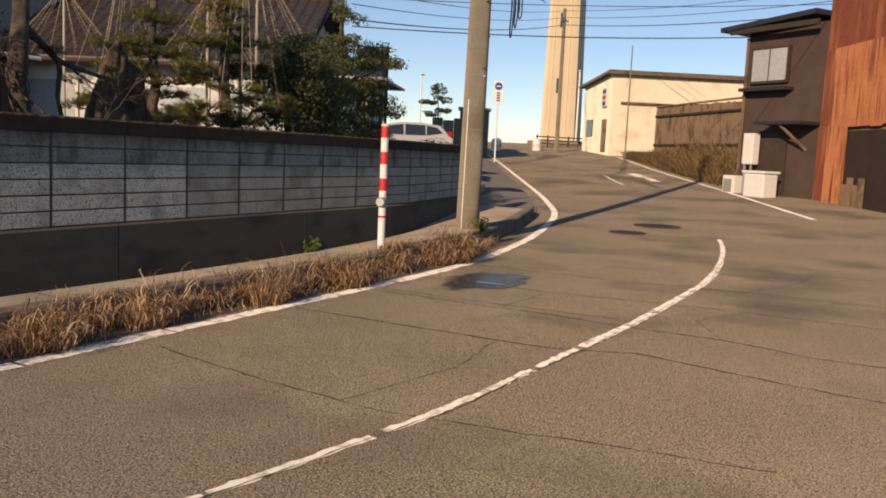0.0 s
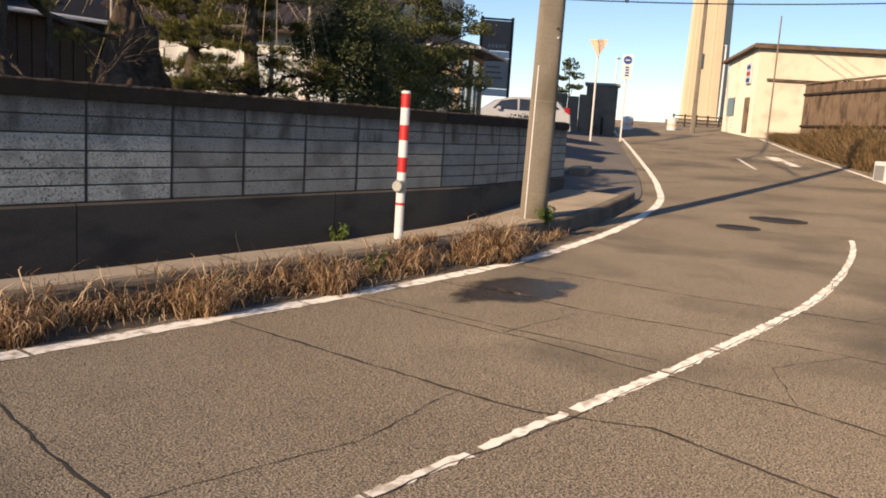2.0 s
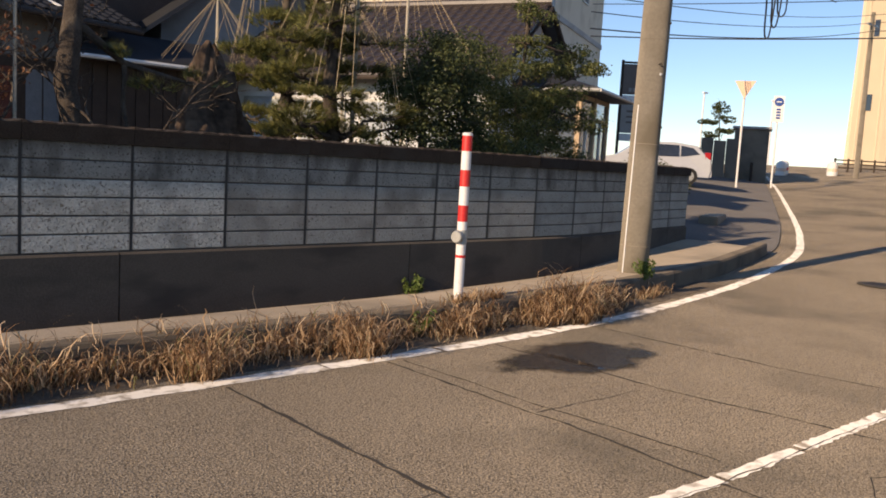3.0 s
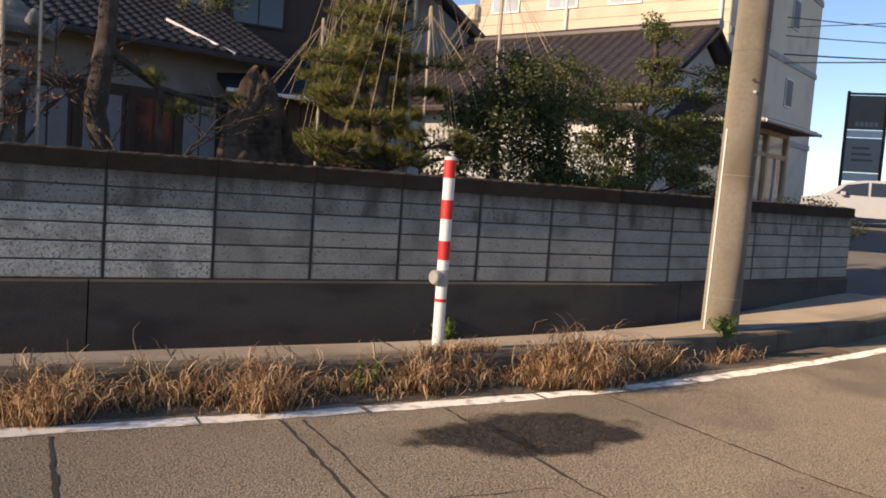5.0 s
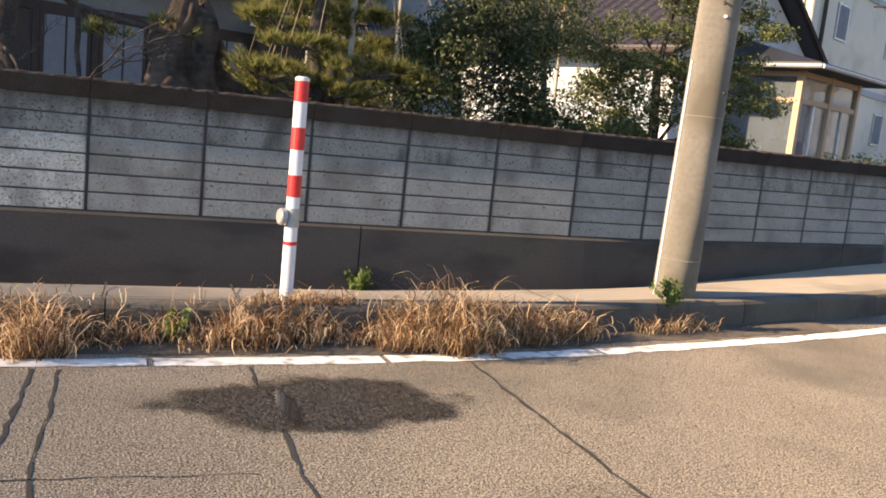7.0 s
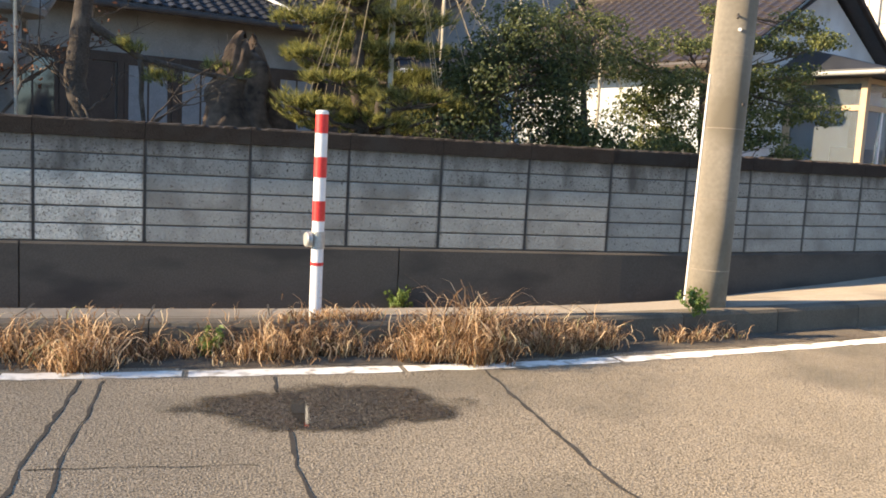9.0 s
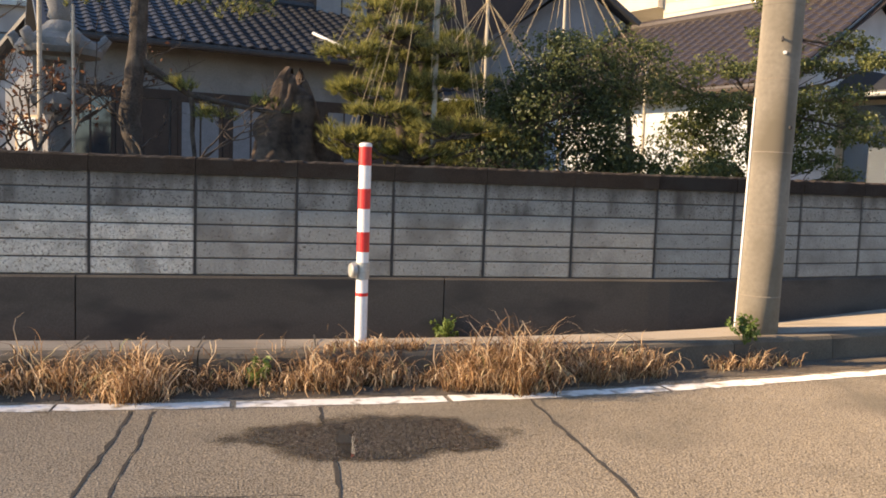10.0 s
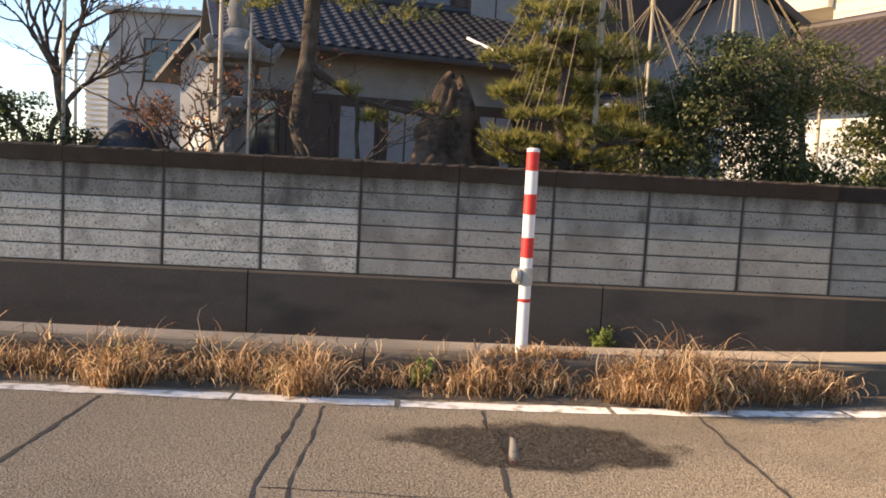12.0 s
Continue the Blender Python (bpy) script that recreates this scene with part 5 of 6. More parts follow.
# ---------- the right side: rusty sheds ----------
def facade(name, p, q, z0, label):
    p, q = Vector((*p, 0)), Vector((*q, 0))
    a = (q - p).normalized()
    n = Vector((-a.y, a.x, 0))
    th = empty(name, Matrix.Translation((p.x, p.y, z0)))
    return th, Matrix(((a.x, n.x, 0, 0), (a.y, n.y, 0, 0), (0, 0, 1, 0), (0, 0, 0, 1))), (q - p).length


def dark_house():
    th, m, L = facade("dark_house", (23.7, -2.75), (21.9, -5.2), 0.4, "")
    part("wall", box(0, L, 0, 5, -0.6, 5.35, m), M_BROWNWALL, th)
    bm = bmesh.new()
    add_box(bm, -0.5, L + 0.2, -0.55, 5.4, 5.35, 5.5, m @ Matrix.Rotation(radians(-3), 4, "Y"))
    part("roof", bm, M_TILE, th)
    part("eave_board", box(-0.4, L, -0.5, -0.42, 5.2, 5.36, m), M_DARKWOOD, th)
    fr = part("window", box(0.25, 1.75, -0.12, 0.02, 3.6, 4.75, m), M_DARKWOOD, th)
    for i in range(2):
        part("pane", box(0.33 + i * 0.7, 0.97 + i * 0.7, -0.14, -0.11, 3.68, 4.67, m), M_PALEGLASS, fr)
    part("window_hood", box(0.1, 1.95, -0.45, 0.0, 3.35, 3.45, m), M_TILE, th)
    part("canopy", box(1.3, L, -0.9, 0.0, 2.25, 2.35, m), M_TILE, th)
    part("strut", tube([m @ Vector((2.2, -0.8, 2.25)), m @ Vector((2.6, -0.02, 1.5))], 0.05, 6), M_SHED, th)
    part("downpipe", tube([m @ Vector((0.05, -0.1, -0.2)), m @ Vector((0.05, -0.1, 5.1))], 0.05, 8), M_SHED, th)
    part("lower_door", box(0.7, 1.9, -0.06, 0.02, 0.0, 2.1, m), M_DARKWOOD, th)
    tagged(th, "dark brown boarded two-storey house with pale window", "house")
    bx = empty("meter_box", m @ Matrix.Translation((0, 0, 0)))
    bx.matrix_world = Matrix.Translation((23.7, -2.75, 0.4)) @ m
    part("cabinet", box(0.55, 0.98, -0.5, -0.2, 1.0, 2.0, None, 0.03), M_WHITE, bx)
    part("leg", box(0.6, 0.66, -0.45, -0.4, -0.1, 1.0), M_GREY, bx)
    part("leg", box(0.86, 0.92, -0.45, -0.4, -0.1, 1.0), M_GREY, bx)
    tagged(bx, "white metal meter cabinet on legs by the house", "meter box")
    ac = empty("outdoor_unit", Matrix.Translation((23.7, -2.75, 0.4)) @ m)
    part("casing", box(0.0, 0.5, -0.7, -0.3, 0.0, 0.62, None, 0.03), M_WHITE, ac)
    part("grille", box(0.06, 0.4, -0.72, -0.69, 0.08, 0.5), M_GREY, ac)
    tagged(ac, "small pale outdoor unit standing at the wall", "outdoor unit")
    tub = empty("white_tub", Matrix.Translation((23.7, -2.75, 0.38)) @ m)
    part("body", box(1.45, 2.25, -1.3, -0.7, -0.05, 0.75, None, 0.05), M_WHITE, tub)
    part("rim", box(1.4, 2.3, -1.35, -0.65, 0.75, 0.83, None, 0.02), M_WHITE, tub)
    tagged(tub, "white plastic water tub beside the shed", "tub")


dark_house()


def rusty_shed():
    th, m, L = facade("rusty_shed", (21.9, -5.2), (15.5, -8.6), 0.25, "")
    part("frame", box(0, L, 0.05, 6, -0.5, 8.2, m), M_SHED, th)
    rng = random.Random(12)
    x = 0.0
    i = 0
    while x < L:
        w = 0.58
        for z0, z1, out in ((-0.1 if x < 1.6 else 2.3, 2.35, 0.05), (2.3, 4.6, 0.02 if x < 0.5 else 0.04), (4.5, 8.2, 0.0)):
            if z1 - z0 < 0.2:
                continue
            bm = bmesh.new()
            n = 12
            lo, hi = [], []
            zj = z0 + rng.uniform(-0.05, 0.05)
            for k in range(n + 1):
                px = x + w * k / n
                py = -out - (0.018 if k % 2 else 0.0)
                lo.append(bm.verts.new(m @ Vector((px, py, zj))))
                hi.append(bm.verts.new(m @ Vector((px, py, z1))))
            for k in range(n):
                bm.faces.new((lo[k], lo[k + 1], hi[k + 1], hi[k]))
            part("sheet", bm, M_RUST2 if z0 > 4 or x < 0.5 else M_RUST, th)
        x += w
        i += 1
    part("opening", box(1.7, L, -0.02, 0.06, -0.1, 2.2, m), M_DARKWOOD, th)
    for k in range(4):
        part("prop_board", box(1.8 + k * 0.3, 2.05 + k * 0.3, -0.12, -0.06, -0.1, 0.7 + 0.2 * (k % 2), m), M_SHED, th)
    part("sill", box(0, 1.7, -0.14, 0.0, -0.12, 0.0, m), M_SHED, th)
    return tagged(th, "tall shed clad in rusty red corrugated sheets", "shed")


M_RUST2 = mat("dark_rust", (0.17, 0.045, 0.028), (0.26, 0.085, 0.05), 0.8, 2.0, 30, 0.2, c3=(0.34, 0.13, 0.06), stain=2.5, streak=0.15)
rusty_shed()


# dry bank with weeds, and the board fence behind it
def board_fence():
    """Boards between two ends, their tops following the line between."""
    p, q = Vector((39.6, 3.6, 1.3)), Vector((31.2, -2.45, 1.0))
    th = empty("board_fence", Matrix.Translation(p))
    a = Vector((q.x - p.x, q.y - p.y, 0))
    L = a.length
    m = Matrix.Rotation(math.atan2(a.y, a.x), 4, "Z")
    rng = random.Random(4)
    n = 44
    for i in range(n):
        u = i / n
        top = 2.95 - 0.15 * u + rng.uniform(-0.03, 0.03)
        part("board", box(u * L, u * L + L / n - 0.018, rng.uniform(-0.02, 0.02), 0.06, -0.7 - 0.3 * u, top, m), M_SHED, th)
    for z in (0.9, 2.4):
        part("rail", box(0, L, -0.09, -0.03, z, z + 0.1, m), M_DARKWOOD, th)
    part("cap_rail", box(-0.05, L, -0.07, 0.1, 2.93, 3.0, m), M_SHED, th)
    return tagged(th, "weathered brown board fence behind dry weeds", "fence")


board_fence()
v, f = [], []
rng = random.Random(8)
for _ in range(30000):
    u = rng.random() ** 0.8
    px = 26.5 + 21 * u + rng.uniform(-0.6, 0.6)
    back = abs(rng.gauss(0, 1.0)) * (1.7 - u * 0.9)
    py = curve_at(RIGHT, px) - 0.45 - back
    swell = math.sin(math.pi * min(1.0, max(0.05, u * 1.02 + 0.16))) ** 0.8
    h = (0.3 + 1.45 * swell * min(1.0, 0.3 + back * 0.6)) * rng.uniform(0.55, 1.1) * (1 if rng.random() < 0.92 else 1.25)
    lean = Vector((rng.uniform(-0.5, 0.5), rng.uniform(-0.5, 0.5), 1))
    i = len(v)
    p = Vector((px, py, road_z(px) - 0.1 + 0.75 * h * rng.random() ** 0.8))
    lean, h = lean + Vector((rng.gauss(0, 0.5), rng.gauss(0, 0.5), 0)), rng.uniform(0.2, 0.5)
    w = Vector((rng.uniform(-1, 1), rng.uniform(-1, 1), 0)).normalized() * 0.015
    v += [p - w, p + w, p + lean * h * 0.6 + w * 0.7, p + lean * h * 0.6 - w * 0.7, p + Vector((lean.x * 1.5, lean.y * 1.5, 1)) * h]
    f += [(i, i + 1, i + 2, i + 3), (i + 3, i + 2, i + 4)]
tagged(raw("bank_weeds", v, f, leafy("bank_weed", (0.16, 0.09, 0.04), (0.46, 0.33, 0.17), 0.8, [(0.3, (0.12, 0.14, 0.04)), (0.36, (0.26, 0.15, 0.075))])), "tangle of dry brown and green weeds on the bank", "weeds", kind="stuff")


# ---------- far end: hall, tower, signs ----------
def hall():
    """A hall under one low slope, its high side to the road; the near corner is the origin."""
    th = empty("hall", Matrix.Translation((49.5, 8.8, 2.1)))
    s = Vector((0.48, -0.877, 0)).normalized()
    g = Vector((0.85, 0.527, 0)).normalized()
    gm = Matrix(((s.x, g.x, 0, 0), (s.y, g.y, 0, 0), (0, 0, 1, 0), (0, 0, 0, 1)))
    L, W, H, K = 16.0, 7.0, 4.95, 4.5

    def prism(x0, x1, prof):
        bm = bmesh.new()
        fr = [bm.verts.new(gm @ Vector((x0, y, z))) for y, z in prof]
        bk = [bm.verts.new(gm @ Vector((x1, y, z))) for y, z in prof]
        for k in range(4):
            bm.faces.new((fr[k], fr[(k + 1) % 4], bk[(k + 1) % 4], bk[k]))
        bm.faces.new(fr[::-1])
        bm.faces.new(bk)
        bmesh.ops.recalc_face_normals(bm, faces=bm.faces)
        return bm

    part("wall", prism(0, L, [(0, -1.2), (W, -1.2), (W, K), (0, H)]), M_PLASTER, th)
    part("roof", prism(-0.4, L, [(-0.45, H + 0.05), (W + 0.4, K - 0.03), (W + 0.4, K + 0.13), (-0.45, H + 0.22)]), M_SHED, th)
    part("fascia", box(-0.42, L, -0.5, -0.455, H - 0.06, H + 0.12, gm), M_SHED, th)
    part("band", box(0.6, L, -0.16, -0.003, 2.98, 3.14, gm), M_SHED, th)
    part("door", box(-0.06, -0.003, 0.9, 1.9, -0.2, 2.0, gm), M_SHED, th)
    part("window", box(-0.06, -0.003, 4.3, 5.9, 0.9, 2.1, gm), M_DARKGLASS, th)
    sg = part("wall_sign", box(-0.14, -0.05, 0.9, 1.9, 2.85, 4.1, gm), M_WHITE, th)
    for k in range(3):
        part("sign_bar", box(-0.16, -0.14, 1.05, 1.75, 2.95 + k * 0.4, 3.18 + k * 0.4, gm), M_BLUE if k != 1 else M_RED, sg)
    return tagged(th, "cream-walled low hall with brown roof edge", "hall")


hall()


def tower():
    th = empty("tower", Matrix.Translation((81.8, 23.1, 3.0)))
    bm = bmesh.new()
    ring = []
    R = Matrix.Rotation(radians(3), 4, "Z")
    for z, r in ((-2, 1.9), (3, 1.83), (34, 1.3)):
        ring.append([bm.verts.new(R @ Vector((r * sx * k, r * sy * l, z))) for sx, sy, k, l in ((-1, -1, 1, 0.75), (-1, -1, 0.75, 1), (1, -1, 0.75, 1), (1, -1, 1, 0.75), (1, 1, 1, 0.75), (1, 1, 0.75, 1), (-1, 1, 0.75, 1), (-1, 1, 1, 0.75))])
    for u, v in zip(ring, ring[1:]):
        for k in range(8):
            bm.faces.new((u[k], u[(k + 1) % 8], v[(k + 1) % 8], v[k]))
    bm.faces.new(ring[-1])
    bmesh.ops.recalc_face_normals(bm, faces=bm.faces)
    part("shaft", bm, M_TOWER, th)
    for z in (5.2, 12, 19):
        x = -1.83 + (z - 3) * 0.017
        part("window", box(x - 0.06, x + 0.3, -0.2, 0.25, z, z + 1.5, R), M_DARKGLASS, th)
    bm = bmesh.new()
    for y in (-1.0, 0.9):
        add_tube(bm, [R @ Vector((-1.88, y, -1)), R @ Vector((-1.36, y * 0.7, 32))], 0.11, 6)
    part("rib", bm, M_TOWER, th)
    part("plinth", box(-2.8, 2.8, -2.8, 2.8, -2, 0.1, R), M_WALK, th)
    return tagged(th, "tall tapering cream concrete tower", "tower")


tower()


def post_sign(name, x, y, z_base, z_top, label, build):
    th = empty(name, Matrix.Translation((x, y, z_base)))
    part("post", tube([(0, 0, -0.6), (0, 0, z_top - z_base)], 0.045, 10), M_WHITE, th)
    build(th, z_top - z_base)
    return tagged(th, label, "road sign", "road signs")


FACE = Matrix.Rotation(radians(-66), 4, "Z")


def tri_plate(th, h):
    bm = bmesh.new()
    f0 = [bm.verts.new(FACE @ Vector((x, -0.05, z))) for x, z in ((-0.42, h), (0.42, h), (0, h - 0.75))]
    f1 = [bm.verts.new(FACE @ Vector((x, -0.08, z))) for x, z in ((-0.42, h), (0.42, h), (0, h - 0.75))]
    bm.faces.new(f0)
    bm.faces.new(f1[::-1])
    for k in range(3):
        bm.faces.new((f0[k], f1[k], f1[(k + 1) % 3], f0[(k + 1) % 3]))
    bmesh.ops.recalc_face_normals(bm, faces=bm.faces)
    part("plate", bm, M_ORANGE, th, "inverted triangular plate")


def blue_plate(th, h):
    FB = Matrix.Rotation(radians(-63), 4, "Z")
    pl = part("plate", box(-0.24, 0.24, -0.08, -0.05, h - 1.2, h, FB), M_WHITE, th)
    bm = bmesh.new()
    bmesh.ops.create_cone(bm, cap_ends=True, segments=24, radius1=0.2, radius2=0.2, depth=0.02, matrix=FB @ Matrix.Translation((0, -0.095, h - 0.27)) @ Matrix.Rotation(radians(90), 4, "X"))
    part("disc", bm, M_BLUE, pl)
    part("arrow_bar", box(-0.11, 0.11, -0.125, -0.106, h - 0.30, h - 0.25, FB), M_WHITE, pl)
    for k in range(4):
        part("text_bar", box(-0.08 + 0.0, 0.10, -0.095, -0.08, h - 0.66 - k * 0.13, h - 0.58 - k * 0.13, FB), M_BLUE, pl)


post_sign("stop_sign", 30.6, 10.35, lot_z(30.6, 10.35), 5.35, "inverted triangular orange sign on a white post", tri_plate)
post_sign("path_sign", 35.5, 11.1, 0.95, 5.2, "round blue sign with text plate on a post", blue_plate)


def name_board():
    x, y = 36.5, 19.5
    z = lot_z(x, y)
    th = empty("name_board", Matrix.Translation((x, y, z)) @ Matrix.Rotation(radians(-50), 4, "Z") @ Matrix.Diagonal((1.5, 1, 1.72, 1)))
    top = (7.1 - z) / 1.72
    for sx in (-0.62, 0.52):
        part("post", box(sx, sx + 0.1, -0.05, 0.05, -0.3, top + 0.12), M_DARKWOOD, th)
    part("upper_panel", box(-0.52, 0.52, -0.03, 0.03, top - 0.95, top, None), M_BOARD, th)
    part("white_band", box(-0.52, 0.52, -0.035, 0.035, top - 1.17, top - 0.97), M_WHITE, th)
    part("lower_panel", box(-0.52, 0.52, -0.03, 0.03, top - 2.15, top - 1.19), M_BOARDG, th)
    part("white_band", box(-0.52, 0.52, -0.035, 0.035, top - 2.4, top - 2.17), M_WHITE, th)
    part("top_rail", box(-0.62, 0.62, -0.04, 0.04, top + 0.02, top + 0.08), M_DARKWOOD, th)
    for k in range(5):
        part("text_bar", box(-0.3 + k * 0.14, -0.2 + k * 0.14, -0.036, -0.03, top - 0.86, top - 0.74), M_BOARDG, th)
    for k in range(3):
        part("text_bar", box(-0.32, 0.2 + 0.06 * k, -0.036, -0.03, top - 1.5 - k * 0.17, top - 1.44 - k * 0.17), M_BOARD, th)
    return tagged(th, "tall brown notice board with white bands between posts", "notice board")


name_board()


def car():
    x, y = 24.7, 10.8
    z = lot_z(24.7, 10.8) + 0.02
    th = empty("car", Matrix.Translation((x, y, z)) @ Matrix.Rotation(radians(-51), 4, "Z"))
    prof = [(-2.0, 0.32), (-2.03, 0.6), (-1.98, 0.85), (-1.35, 0.98), (-0.75, 1.38), (-0.2, 1.5), (0.7, 1.52), (1.5, 1.42), (1.85, 1.05), (2.02, 0.92), (2.05, 0.55), (1.98, 0.3)]
    bm = bmesh.new()
    rows = []
    for yy, k in ((-0.83, 0.0), (-0.80, 1.0), (0.80, 1.0), (0.83, 0.0)):
        rows.append([bm.verts.new((px * (1.0 if k else 0.985), yy * (1.0 - (0.13 * max(0, pz - 0.95) / 0.55)), pz if k else min(pz, pz * 0.985))) for px, pz in prof])
    for u, v in zip(rows, rows[1:]):
        for k in range(len(prof)):
            bm.faces.new((u[k], u[(k + 1) % len(prof)], v[(k + 1) % len(prof)], v[k]))
    bm.faces.new(rows[0])
    bm.faces.new(rows[-1][::-1])
    bmesh.ops.recalc_face_normals(bm, faces=bm.faces)
    part("body", bm, M_CAR, th)
    for sy in (-1, 1):
        for pts in (((-1.0, 1.02), (-0.68, 1.33), (-0.05, 1.43), (-0.05, 1.0)), ((0.03, 1.0), (0.03, 1.43), (0.85, 1.42), (0.85, 1.02)), ((0.92, 1.03), (0.92, 1.41), (1.35, 1.34), (1.6, 1.12))):
            bm = bmesh.new()
            a = [bm.verts.new((px, sy * (0.835 - 0.105 * max(0, pz - 0.95) / 0.55), pz)) for px, pz in pts]
            b = [bm.verts.new((px, sy * (0.80 - 0.105 * max(0, pz - 0.95) / 0.55), pz)) for px, pz in pts]
            bm.faces.new(a)
            bm.faces.new(b[::-1])
            for k in range(4):
                bm.faces.new((a[k], b[k], b[(k + 1) % 4], a[(k + 1) % 4]))
            bmesh.ops.recalc_face_normals(bm, faces=bm.faces)
            part("side_window", bm, M_DARKGLASS, th)
        part("tail_lamp", box(1.78, 1.99, sy * 0.70 - 0.11, sy * 0.70 + 0.11, 0.88, 1.2, None, 0.02), M_LAMPRED, th)
        part("head_lamp", box(-2.0, -1.75, sy * 0.66 - 0.13, sy * 0.66 + 0.13, 0.72, 0.88, None, 0.02), M_PALEGLASS, th)
        part("mirror", box(-0.85, -0.7, sy * 0.93 - 0.07, sy * 0.93 + 0.07, 0.98, 1.1, None, 0.02), M_CAR, th)
        for px in (-1.28, 1.25):
            w = part("wheel", tube([(px, sy * 0.66, 0.31), (px, sy * 0.85, 0.31)], 0.31, 22), M_RUBBER, th)
            part("rim", tube([(px, sy * 0.845, 0.31), (px, sy * 0.862, 0.31)], [0.20, 0.18], 18), M_GREY, w)
    part("rear_window", box(1.58, 1.70, -0.58, 0.58, 1.08, 1.38, Matrix.Translation((0, 0, 0))), M_DARKGLASS, th)
    part("bumper", box(1.9, 2.08, -0.78, 0.78, 0.3, 0.55, None, 0.04), M_CAR, th)
    part("plate", box(2.055, 2.075, -0.17, 0.17, 0.62, 0.78), M_WHITE, th)
    return tagged(th, "silver-white hatchback car parked on the shaded forecourt", "car")


car()

# low walls and a pump hut beyond the forecourt
th = empty("concrete_hut", Matrix.Translation((40.0, 14.45, 1.3)) @ Matrix.Rotation(radians(25), 4, "Z"))
part("wall", box(-1.0, 1.0, -0.85, 0.85, -0.6, 2.6), M_WALK, th)
part("roof", box(-1.12, 1.12, -0.97, 0.97, 2.6, 2.72), M_GREYWALL, th)
tagged(th, "small grey concrete hut with flat roof", "hut")
th = empty("low_stone_wall", Matrix.Translation((37.6, 15.0, 1.3)) @ Matrix.Rotation(radians(-62), 4, "Z"))
for i in range(3):
    part("stone", box(-0.9 + i * 0.62, -0.3 + i * 0.62, -0.2, 0.2, -0.5, 2.0 - 0.12 * (i % 2), None, 0.03), M_WALK, th)
tagged(th, "short wall of pale upright stone blocks by the forecourt", "stone wall")
th = empty("stepping_slab", Matrix.Translation((14.6, 2.75, lot_z(14.6, 2.75) + 0.02)) @ Matrix.Rotation(radians(22), 4, "Z"))
part("slab", box(-0.9, 0.9, -0.2, 0.2, -0.05, 0.13, None, 0.02), M_WALK, th)
tagged(th, "pale concrete kerb slab on the forecourt edge", "slab")


def bollard_fence(x, y, n, turn, z):
    th = empty("rail_fence", Matrix.Translation((x, y, z)) @ Matrix.Rotation(radians(turn), 4, "Z"))
    for i in range(n):
        part("post", tube([(i * 0.9, 0, -0.4), (i * 0.9, 0, 1.0)], 0.07, 8), M_DARKWOOD, th)
    for zz in (0.35, 0.62, 0.88):
        part("rail", tube([(-0.1, 0, zz), ((n - 1) * 0.9 + 0.1, 0, zz)], 0.045, 8), M_DARKWOOD, th)
    return tagged(th, "dark brown low rail fence at the road end", "rail fence", "rail fences")


bollard_fence(53.5, 11.2, 3, -40, 1.85)
bollard_fence(58, 17.0, 6, -48, 2.1)
bollard_fence(38.5, 13.6, 5, 25, 1.15)
for i, (px, py) in enumerate(((47, 17.2), (49.5, 17.0), (51.2, 17.6), (52.5, 15.0))):
    th = empty("road_block", Matrix.Translation((px, py, road_z(px) - 0.05)))
    part("drum", lathe([(0.32, 0), (0.32, 0.75), (0.2, 0.9), (0.05, 0.95)], 14), M_WHITE, th)
    part("band", tube([(0, 0, 0.3), (0, 0, 0.5)], 0.325, 14), M_ORANGE if i % 2 else M_RED, th)
    tagged(th, "white barrier drum with coloured band at the junction", "barrier drum", "barrier drums")

# far pole, antenna and lamp posts
for name, px, py, z0, z1, r, lab in (("far_utility_pole", 50.8, 12.9, 1.6, 11.6, 0.16, "distant concrete utility pole before the tower"), ("antenna_mast", 42.5, 5.9, 1.2, 7.9, 0.05, "thin grey antenna mast"), ("lamp_post", 79.8, 20.7, 2.0, 10.4, 0.12, "distant white lamp post"), ("lamp_post", 70, 27.5, 2.0, 8.2, 0.1, "distant white lamp post"), ("lamp_post", 66, 32, 2.0, 8.6, 0.1, "distant white lamp post")):
    th = empty(name, Matrix.Translation((px, py, z0)))
    part("shaft", tube([(0, 0, -0.6), (0, 0, z1 - z0)], [r, r * 0.7], 10), M_WHITE if "lamp" in name else M_POLE, th)
    if "utility" in name:
        part("cross_arm", box(-0.8, 0.8, -0.05, 0.05, z1 - z0 - 0.8, z1 - z0 - 0.7), M_GREY, th)
    if "lamp" in name:
        part("lamp_head", box(-0.2, 0.5, -0.1, 0.1, z1 - z0, z1 - z0 + 0.12, None, 0.02), M_WHITE, th)
    if "antenna" in name:
        part("bracket", box(-0.15, 0.15, -0.02, 0.02, 1.6, 1.66), M_GREY, th)
    tagged(th, lab, "pole", "far poles")
evergreen("far_pine", 58.7, 26.4, [(58.7, 26.4, 1.2), (58.9, 26.4, 4.0), (58.6, 26.4, 6.4)], [(58.6, 26.4, 6.6, 0.5, 0.5, 0.5), (59.1, 26.0, 5.8, 0.6, 0.6, 0.28), (58.2, 26.8, 5.6, 0.7, 0.6, 0.25), (59.0, 26.1, 4.9, 0.6, 0.6, 0.25), (58.3, 26.7, 4.6, 0.6, 0.6, 0.2)], 1600, 0.12, M_LEAF, "small wind-shaped pine beyond the forecourt", 51, 4)


# ---------- overhead cables ----------
def sag(a, b, drop, n=14):
    a, b = Vector(a), Vector(b)
    return [a.lerp(b, i / n) - Vector((0, 0, drop * 4 * (i / n) * (1 - i / n))) for i in range(n + 1)]


